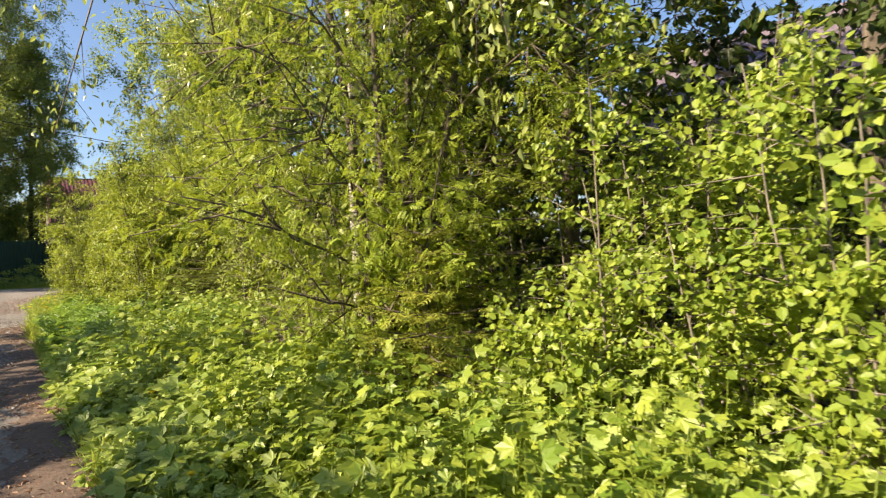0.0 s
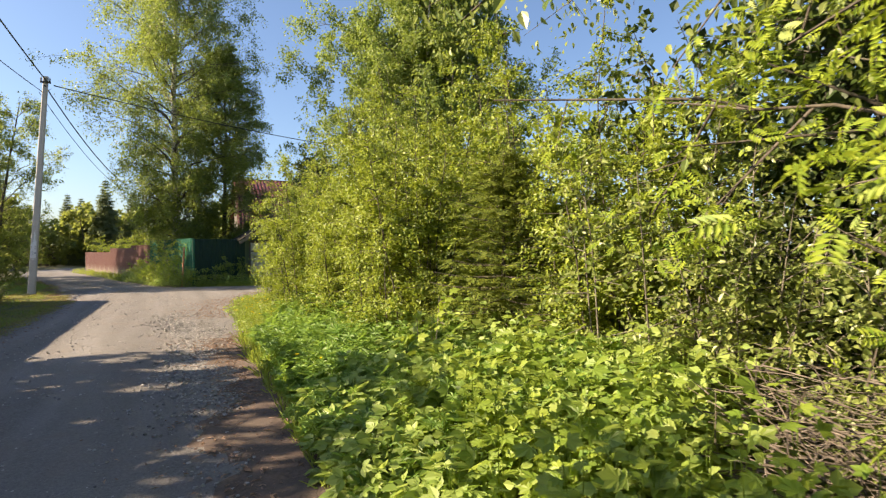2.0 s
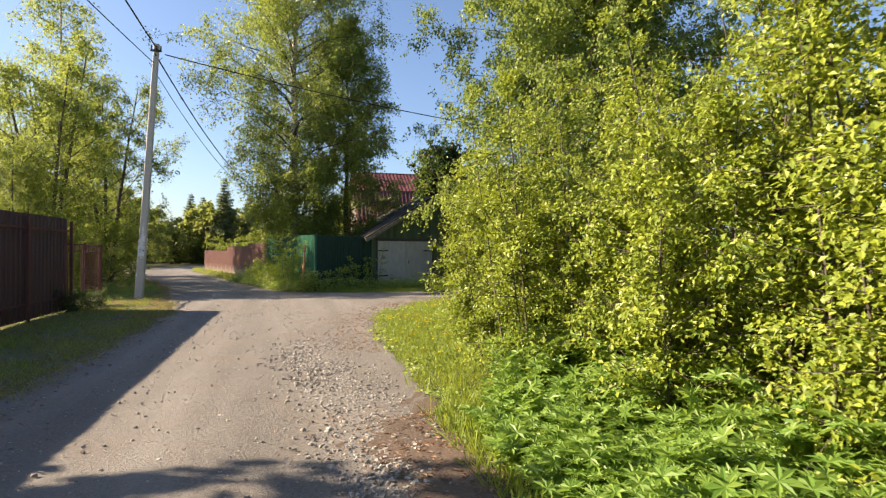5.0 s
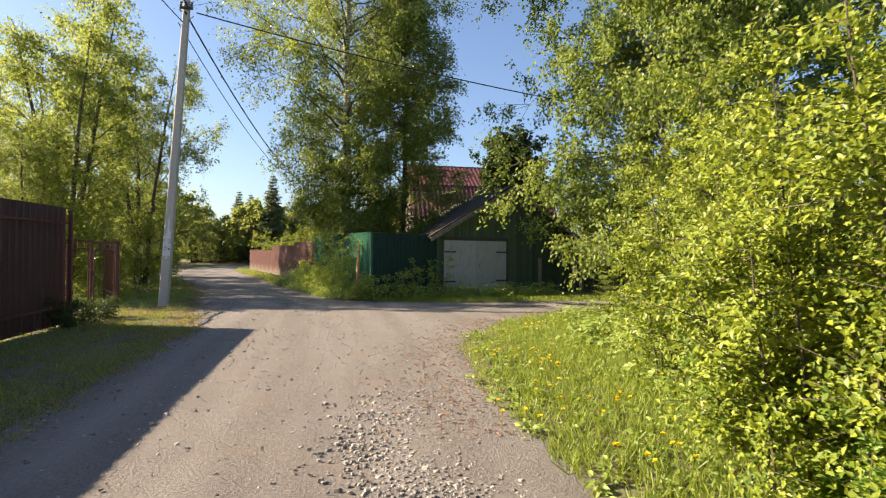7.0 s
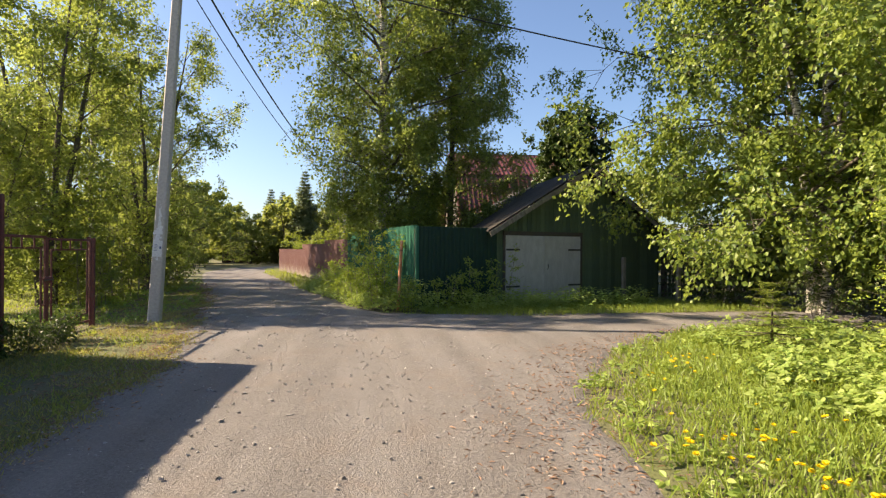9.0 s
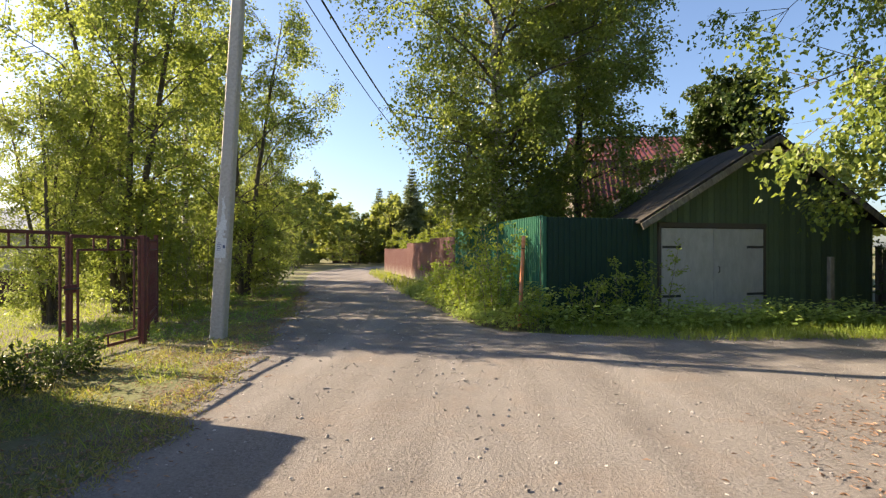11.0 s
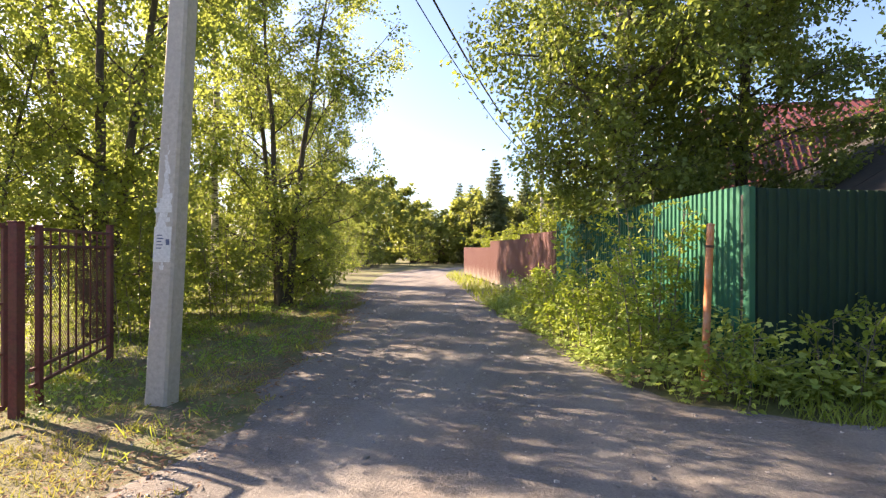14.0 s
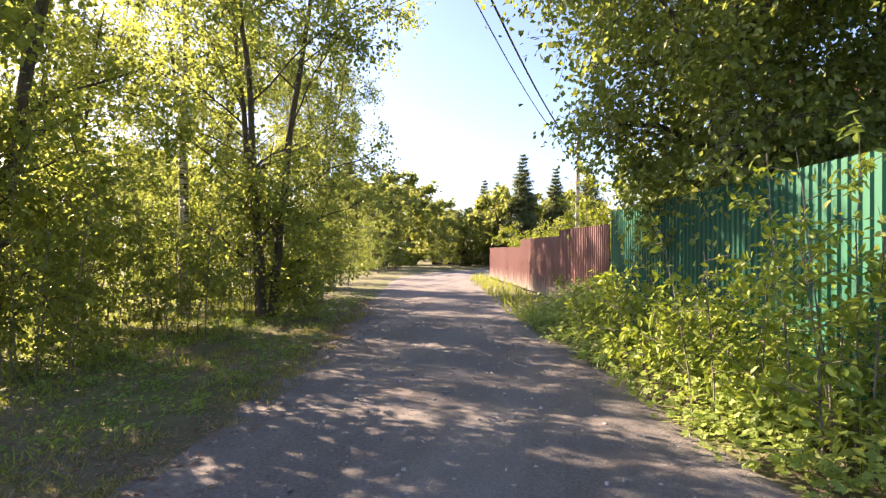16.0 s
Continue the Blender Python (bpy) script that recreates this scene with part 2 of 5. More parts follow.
def soil_material():
    m, n, l, b = material("mossy_soil", 0.95)
    v = coords(n, l)
    fine = noise_node(n, l, v, 30, 6.0, 0.7)
    big = noise_node(n, l, v, 0.8, 6.0, 0.6, 0.3)
    c = ramp(n, l, fine, (0.3, (0.075, 0.062, 0.042)), (0.7, (0.19, 0.16, 0.11)))
    c = mix(n, l, ramp(n, l, big, (0.35, (0, 0, 0)), (0.6, (0.8, 0.8, 0.8))), c, (0.12, 0.145, 0.04))
    l.new(c, b.inputs["Base Color"])
    bump(n, l, b, fine, 0.8, 0.03)
    return m


MARGIN = grainy("brown_leafy_dirt", (0.055, 0.035, 0.027), (0.165, 0.115, 0.088), 34, 0.95, (1, 1, 1), 0.8, 0.015, (0.10, 0.075, 0.06), 1.6)
GRAVEL, ROAD, SOIL = gravel_material(), road_material(), soil_material()


# ---- mesh helpers ----
rng = np.random.default_rng(7)


def mesh_of(name, verts, quads, mat, smooth=False):
    """A mesh from arrays of vertices and four-cornered faces."""
    verts, quads = np.asarray(verts, np.float32), np.asarray(quads, np.int32)
    me = bpy.data.meshes.new(name)
    me.vertices.add(len(verts))
    me.vertices.foreach_set("co", verts.ravel())
    me.loops.add(quads.size)
    me.loops.foreach_set("vertex_index", quads.ravel())
    me.polygons.add(len(quads))
    me.polygons.foreach_set("loop_start", np.arange(len(quads), dtype=np.int32) * 4)
    me.polygons.foreach_set("loop_total", np.full(len(quads), 4, np.int32))
    me.polygons.foreach_set("use_smooth", np.full(len(quads), smooth, bool))
    me.update(calc_edges=True)
    me.validate()
    me.materials.append(mat)
    return me


def joined(pieces):
    vs, fs, at = [], [], 0
    for v, f in pieces:
        vs.append(np.asarray(v, float))
        fs.append(np.asarray(f, int) + at)
        at += len(v)
    return np.concatenate(vs), np.concatenate(fs)


def child(name, me, parent, label="", m=None):
    ob = new(name, me)
    ob.parent = parent
    if m is not None:
        ob.matrix_basis = m
    return tagged(ob, label)


def thing(name, label, category, at=(0, 0, 0), turn=0.0, group="", kind=""):
    ob = new(name)
    ob.empty_display_size = 0.2
    ob.matrix_basis = pose(*at, 0, 0, turn)
    return tagged(ob, label, category, group, kind)


def block(x0, x1, y0, y1, z0, z1, bevel=0.0):
    """A block with softened edges, as arrays of vertices and quads."""
    if bevel <= 0:
        v = [(x, y, z) for z in (z0, z1) for x, y in ((x0, y0), (x1, y0), (x1, y1), (x0, y1))]
        return np.array(v, float), np.array([(3, 2, 1, 0), (4, 5, 6, 7), (0, 1, 5, 4), (1, 2, 6, 5), (2, 3, 7, 6), (3, 0, 4, 7)])
    b = bevel
    rings = []
    for z, i in ((z0, b), (z0 + b, 0), (z1 - b, 0), (z1, b)):
        rings.append([(x0 + i, y0 + b, z), (x0 + b, y0 + i, z), (x1 - b, y0 + i, z), (x1 - i, y0 + b, z), (x1 - i, y1 - b, z), (x1 - b, y1 - i, z), (x0 + b, y1 - i, z), (x0 + i, y1 - b, z)])
    v = [p for r in rings for p in r]
    f = [(8 * k + j, 8 * k + (j + 1) % 8, 8 * k + 8 + (j + 1) % 8, 8 * k + 8 + j) for k in range(3) for j in range(8)]
    for o, flip in ((0, True), (24, False)):
        caps = [(0, 1, 2, 3), (0, 3, 4, 7), (4, 5, 6, 7)]
        f += [tuple(o + c for c in (reversed(q) if flip else q)) for q in caps]
    return np.array(v, float), np.array(f)


def tube(points, r0, r1, sides=7, cap=True):
    """A tapered tube along a line of points."""
    p = np.asarray(points, float)
    n = len(p)
    d = np.gradient(p, axis=0)
    d /= np.linalg.norm(d, axis=1, keepdims=True) + 1e-9
    ref = np.where(np.abs(d[:, 2:3]) > 0.9, np.array([[1.0, 0, 0]]), np.array([[0, 0, 1.0]]))
    a = np.cross(d, ref)
    a /= np.linalg.norm(a, axis=1, keepdims=True) + 1e-9
    b = np.cross(d, a)
    r = np.linspace(r0, r1, n)[:, None, None] if np.isscalar(r0) else np.asarray(r0)[:, None, None]
    t = np.linspace(0, 2 * np.pi, sides, endpoint=False)
    v = p[:, None] + r * (np.cos(t)[None, :, None] * a[:, None] + np.sin(t)[None, :, None] * b[:, None])
    f = [(k * sides + j, k * sides + (j + 1) % sides, (k + 1) * sides + (j + 1) % sides, (k + 1) * sides + j) for k in range(n - 1) for j in range(sides)]
    v = v.reshape(-1, 3)
    if cap:
        m = len(v)
        v = np.vstack([v, p[-1]])
        f += [((n - 1) * sides + j, (n - 1) * sides + (j + 1) % sides, m, m) for j in range(0)]
    return v, np.array(f)


def sticks(a, b, ra, rb):
    """Many thin three-sided twigs from the points a to the points b."""
    a, b = np.asarray(a, float), np.asarray(b, float)
    d = b - a
    d /= np.linalg.norm(d, axis=1, keepdims=True) + 1e-9
    ref = np.where(np.abs(d[:, 2:3]) > 0.9, np.array([[1.0, 0, 0]]), np.array([[0, 0, 1.0]]))
    u = np.cross(d, ref)
    u /= np.linalg.norm(u, axis=1, keepdims=True) + 1e-9
    w = np.cross(d, u)
    t = np.array([0, 2.094, 4.189])
    ring = np.cos(t)[None, :, None] * u[:, None] + np.sin(t)[None, :, None] * w[:, None]
    ra, rb = (np.broadcast_to(np.asarray(r, float), (len(a),))[:, None, None] for r in (ra, rb))
    v = np.concatenate([a[:, None] + ra * ring, b[:, None] + rb * ring], 1).reshape(-1, 3)
    f = np.array([(0, 1, 4, 3), (1, 2, 5, 4), (2, 0, 3, 5)])[None] + 6 * np.arange(len(a))[:, None, None]
    return v, f.reshape(-1, 4)


def unit(v):
    return v / (np.linalg.norm(v, axis=-1, keepdims=True) + 1e-9)


def scatter(template, at, ahead, up, size):
    """Copies of a small shape (which lies along y, facing z) at many places, joined."""
    tv, tf = template
    y = unit(ahead)
    x = unit(np.cross(y, up))
    z = np.cross(x, y)
    s = np.broadcast_to(np.asarray(size, float), (len(at),))[:, None, None]
    v = at[:, None] + s * (tv[None, :, 0:1] * x[:, None] + tv[None, :, 1:2] * y[:, None] + tv[None, :, 2:3] * z[:, None])
    f = tf[None] + len(tv) * np.arange(len(at))[:, None, None]
    return v.reshape(-1, 3), f.reshape(-1, 4)


def oval_leaf(w, fold=0.1, curl=0.12):
    """A leaf folded along its midrib."""
    v = [(0, 0, 0), (w * 0.85, 0.28, fold), (w * 0.8, 0.62, fold * 0.8 - curl * 0.4), (0, 1, -curl), (-w * 0.8, 0.62, fold * 0.8 - curl * 0.4), (-w * 0.85, 0.28, fold)]
    return np.array(v, float), np.array([(0, 1, 2, 3), (0, 3, 4, 5)])


def small_leaf(w):
    return np.array([(0, 0, 0), (w, 0.5, 0.08), (0, 1, -0.1), (-w, 0.5, 0.08)], float), np.array([(0, 1, 2, 3)])


def compound(leaflets, kind="pinnate"):
    """A leaf of several leaflets, along a stalk or round its end."""
    out = []
    if kind == "pinnate":
        for k in range(leaflets):
            s = 0.22 + 0.7 * k / leaflets
            for side in (-1, 1):
                out.append((np.array([0, s, 0.05 * math.sin(3 * s)]), np.array([side * 0.9, 0.45, -0.12]), 0.36 - 0.12 * abs(s - 0.5)))
        out.append((np.array([0, 0.92, 0.0]), np.array([0, 1, -0.2]), 0.3))
        w = 0.19
    elif kind == "palmate":
        for k in range(leaflets):
            t = 2 * math.pi * (k + 0.5) / leaflets
            out.append((np.array([0, 0, 0]), np.array([math.sin(t), math.cos(t), 0.22]), 1.0 - 0.18 * abs(math.sin(t / 2))))
        w = 0.16
    else:
        for t, s in ((-1.0, 0.62), (0.0, 0.75), (1.0, 0.62)):
            out.append((np.array([0, 0.3, 0]), np.array([math.sin(t), math.cos(t), 0.0]), s))
        w = 0.34
    at, ahead, size = (np.array([o[k] for o in out]) for k in range(3))
    return scatter(small_leaf(w) if kind != "trifoliate" else oval_leaf(w, 0.05, 0.1), at, ahead, np.tile([0.0, 0, 1], (len(at), 1)), size)


def lobed_leaf():
    """A broad leaf of five pointed lobes."""
    v, f = [(0, 0, 0)], []
    for t, s in ((-1.75, 0.5), (-0.85, 0.72), (0.0, 0.85), (0.85, 0.72), (1.75, 0.5)):
        k = len(v)
        for dt, q in ((-0.46, 0.62), (0.0, 1.0), (0.46, 0.62)):
            v.append((math.sin(t + dt) * s * q, 0.12 + math.cos(t + dt) * s * q, 0.06 * q - 0.12 * q * q + 0.05 * abs(dt)))
        f.append((0, k, k + 1, k + 2))
    return np.array(v, float), np.array(f)


def needle_spray(pairs):
    """A flat spruce shoot: a stem with needles to both sides."""
    at = np.array([(0, 0.04 + 0.94 * k / pairs, 0.0) for k in range(pairs) for _ in (0, 1)])
    ahead = np.array([(s * 0.75, 0.66, 0.18 * ((k % 3) - 1)) for k in range(pairs) for s in (-1, 1)])
    v, f = scatter(small_leaf(0.12), at, ahead, np.tile([0.0, 0, 1], (len(at), 1)), 2.2 / pairs if pairs < 4 else 0.28)
    stem = np.array([(-0.014, 0, 0), (0.014, 0, 0), (0.006, 1, -0.03), (-0.006, 1, -0.03)], float)
    return joined([(stem, np.array([(0, 1, 2, 3)])), (v, f)])


OVAL, BROAD, DIAMOND = oval_leaf(0.28), oval_leaf(0.4, 0.08, 0.18), small_leaf(0.40)
PINNATE, PALMATE, TRIFOLIATE = compound(5), compound(8, "palmate"), compound(3, "trifoliate")
LOBED, LANCE = lobed_leaf(), small_leaf(0.31)
SPRAY, FAR_SPRAY = needle_spray(6), needle_spray(2)


# ---- plants ----
def sphere(n, r):
    return unit(r.normal(size=(n, 3)))


def shoots(start, ahead, length, per, r, sag=0.15):
    """Points along straight sagging shoots: places, shoot directions and how far along."""
    t = r.uniform(0.12, 1.0, (len(start), per))
    p = start[:, None] + ahead[:, None] * (length[:, None] * t)[..., None]
    p[..., 2] -= sag * length[:, None] * t**2
    return p.reshape(-1, 3), np.repeat(ahead, per, 0), t.ravel()


def stem_line(base, az, reach, height, r, n=8, wobble=0.04):
    s = np.linspace(0, 1, n)
    out = reach * s**1.35
    p = np.stack([base[0] + out * math.cos(az), base[1] + out * math.sin(az), base[2] + height * s], 1)
    p[1:, :2] += np.cumsum(r.normal(0, wobble * height / n, (n - 1, 2)), 0)
    return p


def shrub(name, label, category, at, height, spread, stems, twigs, per, leaf, leaf_size, mat, seed, bark=None, low=0.12, twig=0.5, lean=(0, 0), upright=0.35, group="", sag=0.15, flat=0.6):
    """A bush: each stem is a part, the foliage another."""
    r = np.random.default_rng(seed)
    ob = thing(name, label, category, at, 0.0, group)
    starts, ways, lens = [], [], []
    for k in range(stems):
        az = 2 * math.pi * (k + r.uniform(0, 0.8)) / stems
        reach, h = spread * r.uniform(0.25, 1.0), height * r.uniform(0.55, 1.08)
        foot = spread * r.uniform(0.1, 0.75)
        line = stem_line((foot * math.cos(az), foot * math.sin(az), -0.05), az, reach * 0.6, h, r)
        line[:, 0] += lean[0] * np.clip(line[:, 2] / height, 0, 2) ** 1.3
        line[:, 1] += lean[1] * np.clip(line[:, 2] / height, 0, 2) ** 1.3
        s = r.uniform(low, 1.0, twigs)
        i = s * (len(line) - 1)
        j = np.minimum(i.astype(int), len(line) - 2)
        p = line[j] + (line[j + 1] - line[j]) * (i - j)[:, None]
        d = sphere(twigs, r) * np.array([1, 1, 0.45]) + np.array([0.35 * math.cos(az), 0.35 * math.sin(az), upright])
        length = twig * r.uniform(0.5, 1.15, twigs) * (1.15 - 0.55 * s)
        starts.append(p), ways.append(unit(d)), lens.append(length)
        wood = joined([tube(line, 0.004 + 0.0024 * height, 0.003, 5), sticks(p, p + unit(d) * length[:, None], 0.005, 0.0015)])
        child("stem", mesh_of("stem", *wood, bark or BARK_PALE, True), ob)
    start, way, length = np.concatenate(starts), np.concatenate(ways), np.concatenate(lens)
    p, d, _ = shoots(start, way, length, per, r, sag)
    n = len(p)
    p = p + r.normal(0, 0.035, (n, 3))
    ahead = d * 0.55 + sphere(n, r) * 0.8 + np.array([0, 0, -0.15])
    up = np.array([-0.6, 0.1, 0.9]) * flat + sphere(n, r) * (1.05 - flat)
    keep = p[:, 2] > 0.02
    p, ahead, up = p[keep], ahead[keep], up[keep]
    child("foliage", mesh_of("foliage", *scatter(leaf, p, ahead, up, leaf_size * r.uniform(0.6, 1.2, len(p))), mat), ob)
    return ob


def tree(name, label, at, height, girth, bare, profile, limbs, branches, sprays, per, leaf, leaf_size, mat, bark, seed, droop=0.3, rise=0.55, stems=1, group="", bend=0.03, turn=0.0, fine=True):
    """A tree: trunk(s), each main limb a part of its own, and a crown of single leaves on its shoots."""
    r = np.random.default_rng(seed)
    ob = thing(name, label, "tree", at, turn, group)
    crown = []
    for q in range(stems):
        az0 = 2 * math.pi * q / max(1, stems) + 0.7
        reach = 0.0 if stems == 1 else height * 0.13
        line = stem_line((0.12 * math.cos(az0) * (stems > 1), 0.12 * math.sin(az0) * (stems > 1), -0.15), az0, reach, height * (1.0 if q == 0 else r.uniform(0.8, 0.97)), r, 14, bend)
        rr = girth * (1 - np.linspace(0, 1, 14)) ** 0.8 * (0.8 if stems > 1 else 1) + 0.012
        rr[0] *= 1.25
        child("trunk", mesh_of("trunk", *tube(line, rr, None, 10), bark, True), ob)
        for k in range(limbs // stems):
            s = bare + (0.97 - bare) * ((k + r.uniform(0, 1)) / (limbs // stems))
            i = s * 13
            j = min(int(i), 12)
            base = line[j] + (line[j + 1] - line[j]) * (i - j)
            az = k * 2.4 + r.uniform(-0.4, 0.4) + q
            length = profile(s) * r.uniform(0.75, 1.15)
            t = np.linspace(0, 1, 7)
            lift = rise * (0.6 + 0.8 * s)
            limb = np.stack([base[0] + math.cos(az) * length * t, base[1] + math.sin(az) * length * t, base[2] + length * (lift * t - droop * 0.8 * t**2)], 1)
            limb[1:] += np.cumsum(r.normal(0, length * 0.025, (6, 3)), 0)
            b = r.uniform(0.08, 1.0, branches)
            ii = b * 6
            jj = np.minimum(ii.astype(int), 5)
            p = limb[jj] + (limb[jj + 1] - limb[jj]) * (ii - jj)[:, None]
            d = unit(np.array([math.cos(az), math.sin(az), 0.25]) * 0.7 + sphere(branches, r) * 0.9)
            bl = (0.4 + 0.3 * length) * r.uniform(0.6, 1.2, branches)
            e = p + d * bl[:, None]
            e[:, 2] -= droop * 0.3 * bl
            tw = r.uniform(0.25, 1.0, (branches, sprays))
            sp = (p[:, None] + (e - p)[:, None] * tw[..., None]).reshape(-1, 3)
            sd = unit(np.repeat(d, sprays, 0) * 0.4 + sphere(branches * sprays, r) * 0.8 + np.array([0, 0, -droop]))
            sl = r.uniform(0.18, 0.5, branches * sprays) * (0.6 + 0.045 * height)
            wood = [tube(limb, max(0.012, girth * 0.34 * (1.1 - s)), 0.006, 6 if fine else 3), sticks(p, e, 0.010, 0.004)]
            wood = joined(wood + ([sticks(sp[::3], (sp + sd * sl[:, None])[::3], 0.004, 0.002)] if fine else []))
            child("limb", mesh_of("limb", *wood, BARK if bark is BIRCH else bark, True), ob)
            lp, ld, _ = shoots(sp, sd, sl, per, r, 0.25 + droop * 0.5)
            lp += r.normal(0, 0.03 + 0.004 * height, lp.shape)
            crown.append((lp, ld))
    p, d = np.concatenate([c[0] for c in crown]), np.concatenate([c[1] for c in crown])
    n = len(p)
    ahead = d * 0.4 + sphere(n, r) * 0.8 + np.array([0, 0, -0.25 - 0.4 * droop])
    up = np.array([-0.5, 0.1, 0.75]) + sphere(n, r) * 0.7
    child("crown", mesh_of("crown", *scatter(leaf, p, ahead, up, leaf_size * r.uniform(0.65, 1.2, n)), mat), ob)
    return ob


def spruce(name, label, at, height, radius, whorls, seed, mat, leaf_step=0.16, spray=0.22, group="", bare=0.04, sparse=1.0, shoot=SPRAY):
    """A spruce: trunk, each whorl of boughs a part, hung with needle shoots."""
    r = np.random.default_rng(seed)
    ob = thing(name, label, "tree", at, 0.0, group)
    line = stem_line((0, 0, -0.1), 0.4, height * 0.01, height, r, 9, 0.012)
    child("trunk", mesh_of("trunk", *tube(line, 0.012 + height * 0.011, 0.006, 8), BARK, True), ob)
    for k in range(whorls):
        s = bare + (0.985 - bare) * k / whorls
        reach = radius * (1 - s) ** 0.85 * r.uniform(0.7, 1.15) + 0.05
        starts, ways, wood = [], [], []
        for q in range(int(7 * sparse) if reach > 0.25 else 4):
            az = q * 2 * math.pi / 6.3 + k * 1.1 + r.uniform(-0.3, 0.3)
            le = reach * r.uniform(0.7, 1.1)
            n = max(4, int(le / leaf_step))
            t = np.linspace(0, 1, n)
            b = np.stack([math.cos(az) * le * t, math.sin(az) * le * t, height * s + le * (0.25 * s * t - 0.28 * (1 - s) * t + 0.10 * t**3)], 1)
            side = np.array([-math.sin(az), math.cos(az), 0])
            out = np.array([math.cos(az), math.sin(az), -0.1])
            for sg in (-1, 1):
                for lift in (0.0, -0.35):
                    starts.append(b), ways.append(np.tile(out * 0.75 + sg * side * 0.85 + np.array([0, 0, lift]), (n, 1)) + r.normal(0, 0.2, (n, 3)))
            starts.append(b[-1:]), ways.append(out[None])
            wood.append(tube(b, 0.004 + 0.008 * le, 0.003, 4))
        p, d = np.concatenate(starts), np.concatenate(ways)
        bough = child("bough", mesh_of("bough", *joined(wood), BARK, True), ob)
        child("needles", mesh_of("needles", *scatter(shoot, p, d, np.array([0, 0, 1.0]) + r.normal(0, 0.25, (len(p), 3)), min(spray, 0.12 + 0.4 * reach) * r.uniform(0.6, 1.2, len(p))), mat), bough)
    return ob


def herb_bed(name, label, category, places, heights, leaf, leaf_size, mat, seed, leaves=14, kind="stuff", stalk=True, flat=0.75, spread=0.12):
    """Low plants with stalks and layered leaves over a patch of ground, as one bed."""
    r = np.random.default_rng(seed)
    n = len(places)
    base = np.column_stack([places, np.zeros(n)])
    top = base + np.column_stack([r.normal(0, 0.06, (n, 2)), heights])
    t = r.uniform(0.3, 1.02, (n, leaves))
    p = base[:, None] + (top - base)[:, None] * t[..., None]
    az = r.uniform(0, 2 * np.pi, (n, leaves))
    d = np.stack([np.cos(az), np.sin(az), r.uniform(-0.25, 0.35, (n, leaves))], -1)
    p = p + d * (spread * r.uniform(0.1, 1.0, (n, leaves)))[..., None]
    up = np.array([-0.25, -0.1, 1.0]) * flat + sphere(n * leaves, r) * (1.0 - flat)
    pieces = [scatter(leaf, p.reshape(-1, 3), d.reshape(-1, 3), up, leaf_size * r.uniform(0.55, 1.2, n * leaves))]
    if stalk:
        pieces.append(sticks(base, top, 0.004, 0.002))
    return tagged(new(name, mesh_of(name, *joined(pieces), mat)), label, category, "", kind)


def blades(name, label, places, height, mat, seed, width=0.006, lean=0.35):
    """Grass over a patch of ground."""
    r = np.random.default_rng(seed)
    n = len(places)
    base = np.column_stack([places, np.full(n, -0.01)])
    h = height * r.uniform(0.45, 1.15, n)
    template = np.array([(-1, 0, 0), (1, 0, 0), (0.3, 1.0, 0.25), (-0.5, 0.9, 0.18)], float)
    template[:, 0] *= width / height
    d = np.column_stack([r.normal(0, lean, (n, 2)), np.ones(n)])
    up = np.column_stack([r.normal(0, 1, (n, 2)), np.zeros(n)])
    v, f = scatter((template, np.array([(0, 1, 2, 3)])), base, d, up, h)
    return tagged(new(name, mesh_of(name, v, f, mat)), label, "grass", "", "stuff")


def patch(n, x0, x1, y0, y1, r, inside=None):
    """Random places in a rectangle, kept where inside(x, y) says so."""
    p = np.column_stack([r.uniform(x0, x1, n), r.uniform(y0, y1, n)])
    return p if inside is None else p[inside(p[:, 0], p[:, 1])]


# ---- ground and road ----
L_Y, L_X = (-40, 15, 23.4, 24.6, 26.8, 28.8, 33.5, 36.3, 47.3, 52.0, 58, 66), (-3.1, -3.1, -3.1, -3.42, -3.85, -4.25, -5.35, -6.25, -9.5, -10.7, -10.6, -7.0)
R_Y = (-40, 4, 10, 17, 19, 21.6, 24.0, 25.6, 26.6, 27.2, 28.25, 28.4, 28.9, 30.1, 36.3, 50.3, 56, 66)
R_X = (0.62, 0.62, 0.72, 0.75, 0.78, 1.25, 2.6, 4.6, 8.0, 30.0, 30.0, 1.0, -0.6, -1.2, -3.16, -7.1, -6.6, -1.0)


def left_edge(y):
    return np.interp(y, L_Y, L_X)


def right_edge(y):
    return np.interp(y, R_Y, R_X)


def off_road(x, y):
    """How far a place lies outside the road's edges, in metres along x."""
    return np.maximum(left_edge(y) - x, x - right_edge(y))


def wavy(x, y, s=1.0):
    return np.sin(1.7 * x * s + 0.8 * y * s) * np.cos(0.9 * y * s - 0.6 * x * s + 1.1) * 0.5 + np.sin(4.3 * x * s - 2.9 * y * s + 2) * 0.25


u = np.linspace(-1, 1, 181)
gx, gy = np.meshgrid(32 * u + 900 * u**7, 20 + 36 * u + 900 * u**7, indexing="ij")
far_out = np.clip((np.hypot(gx, gy - 20) - 60) / 300, 0, 1)
gz = -0.05 + 0.055 * np.clip((off_road(gx, gy) + 0.35) / 0.7, 0, 1) + 0.025 * wavy(gx, gy) * np.clip(off_road(gx, gy), 0, 1) + far_out * 2.0
idx = np.arange(181 * 181).reshape(181, 181)
quads = np.stack([idx[:-1, :-1], idx[1:, :-1], idx[1:, 1:], idx[:-1, 1:]], -1).reshape(-1, 4)
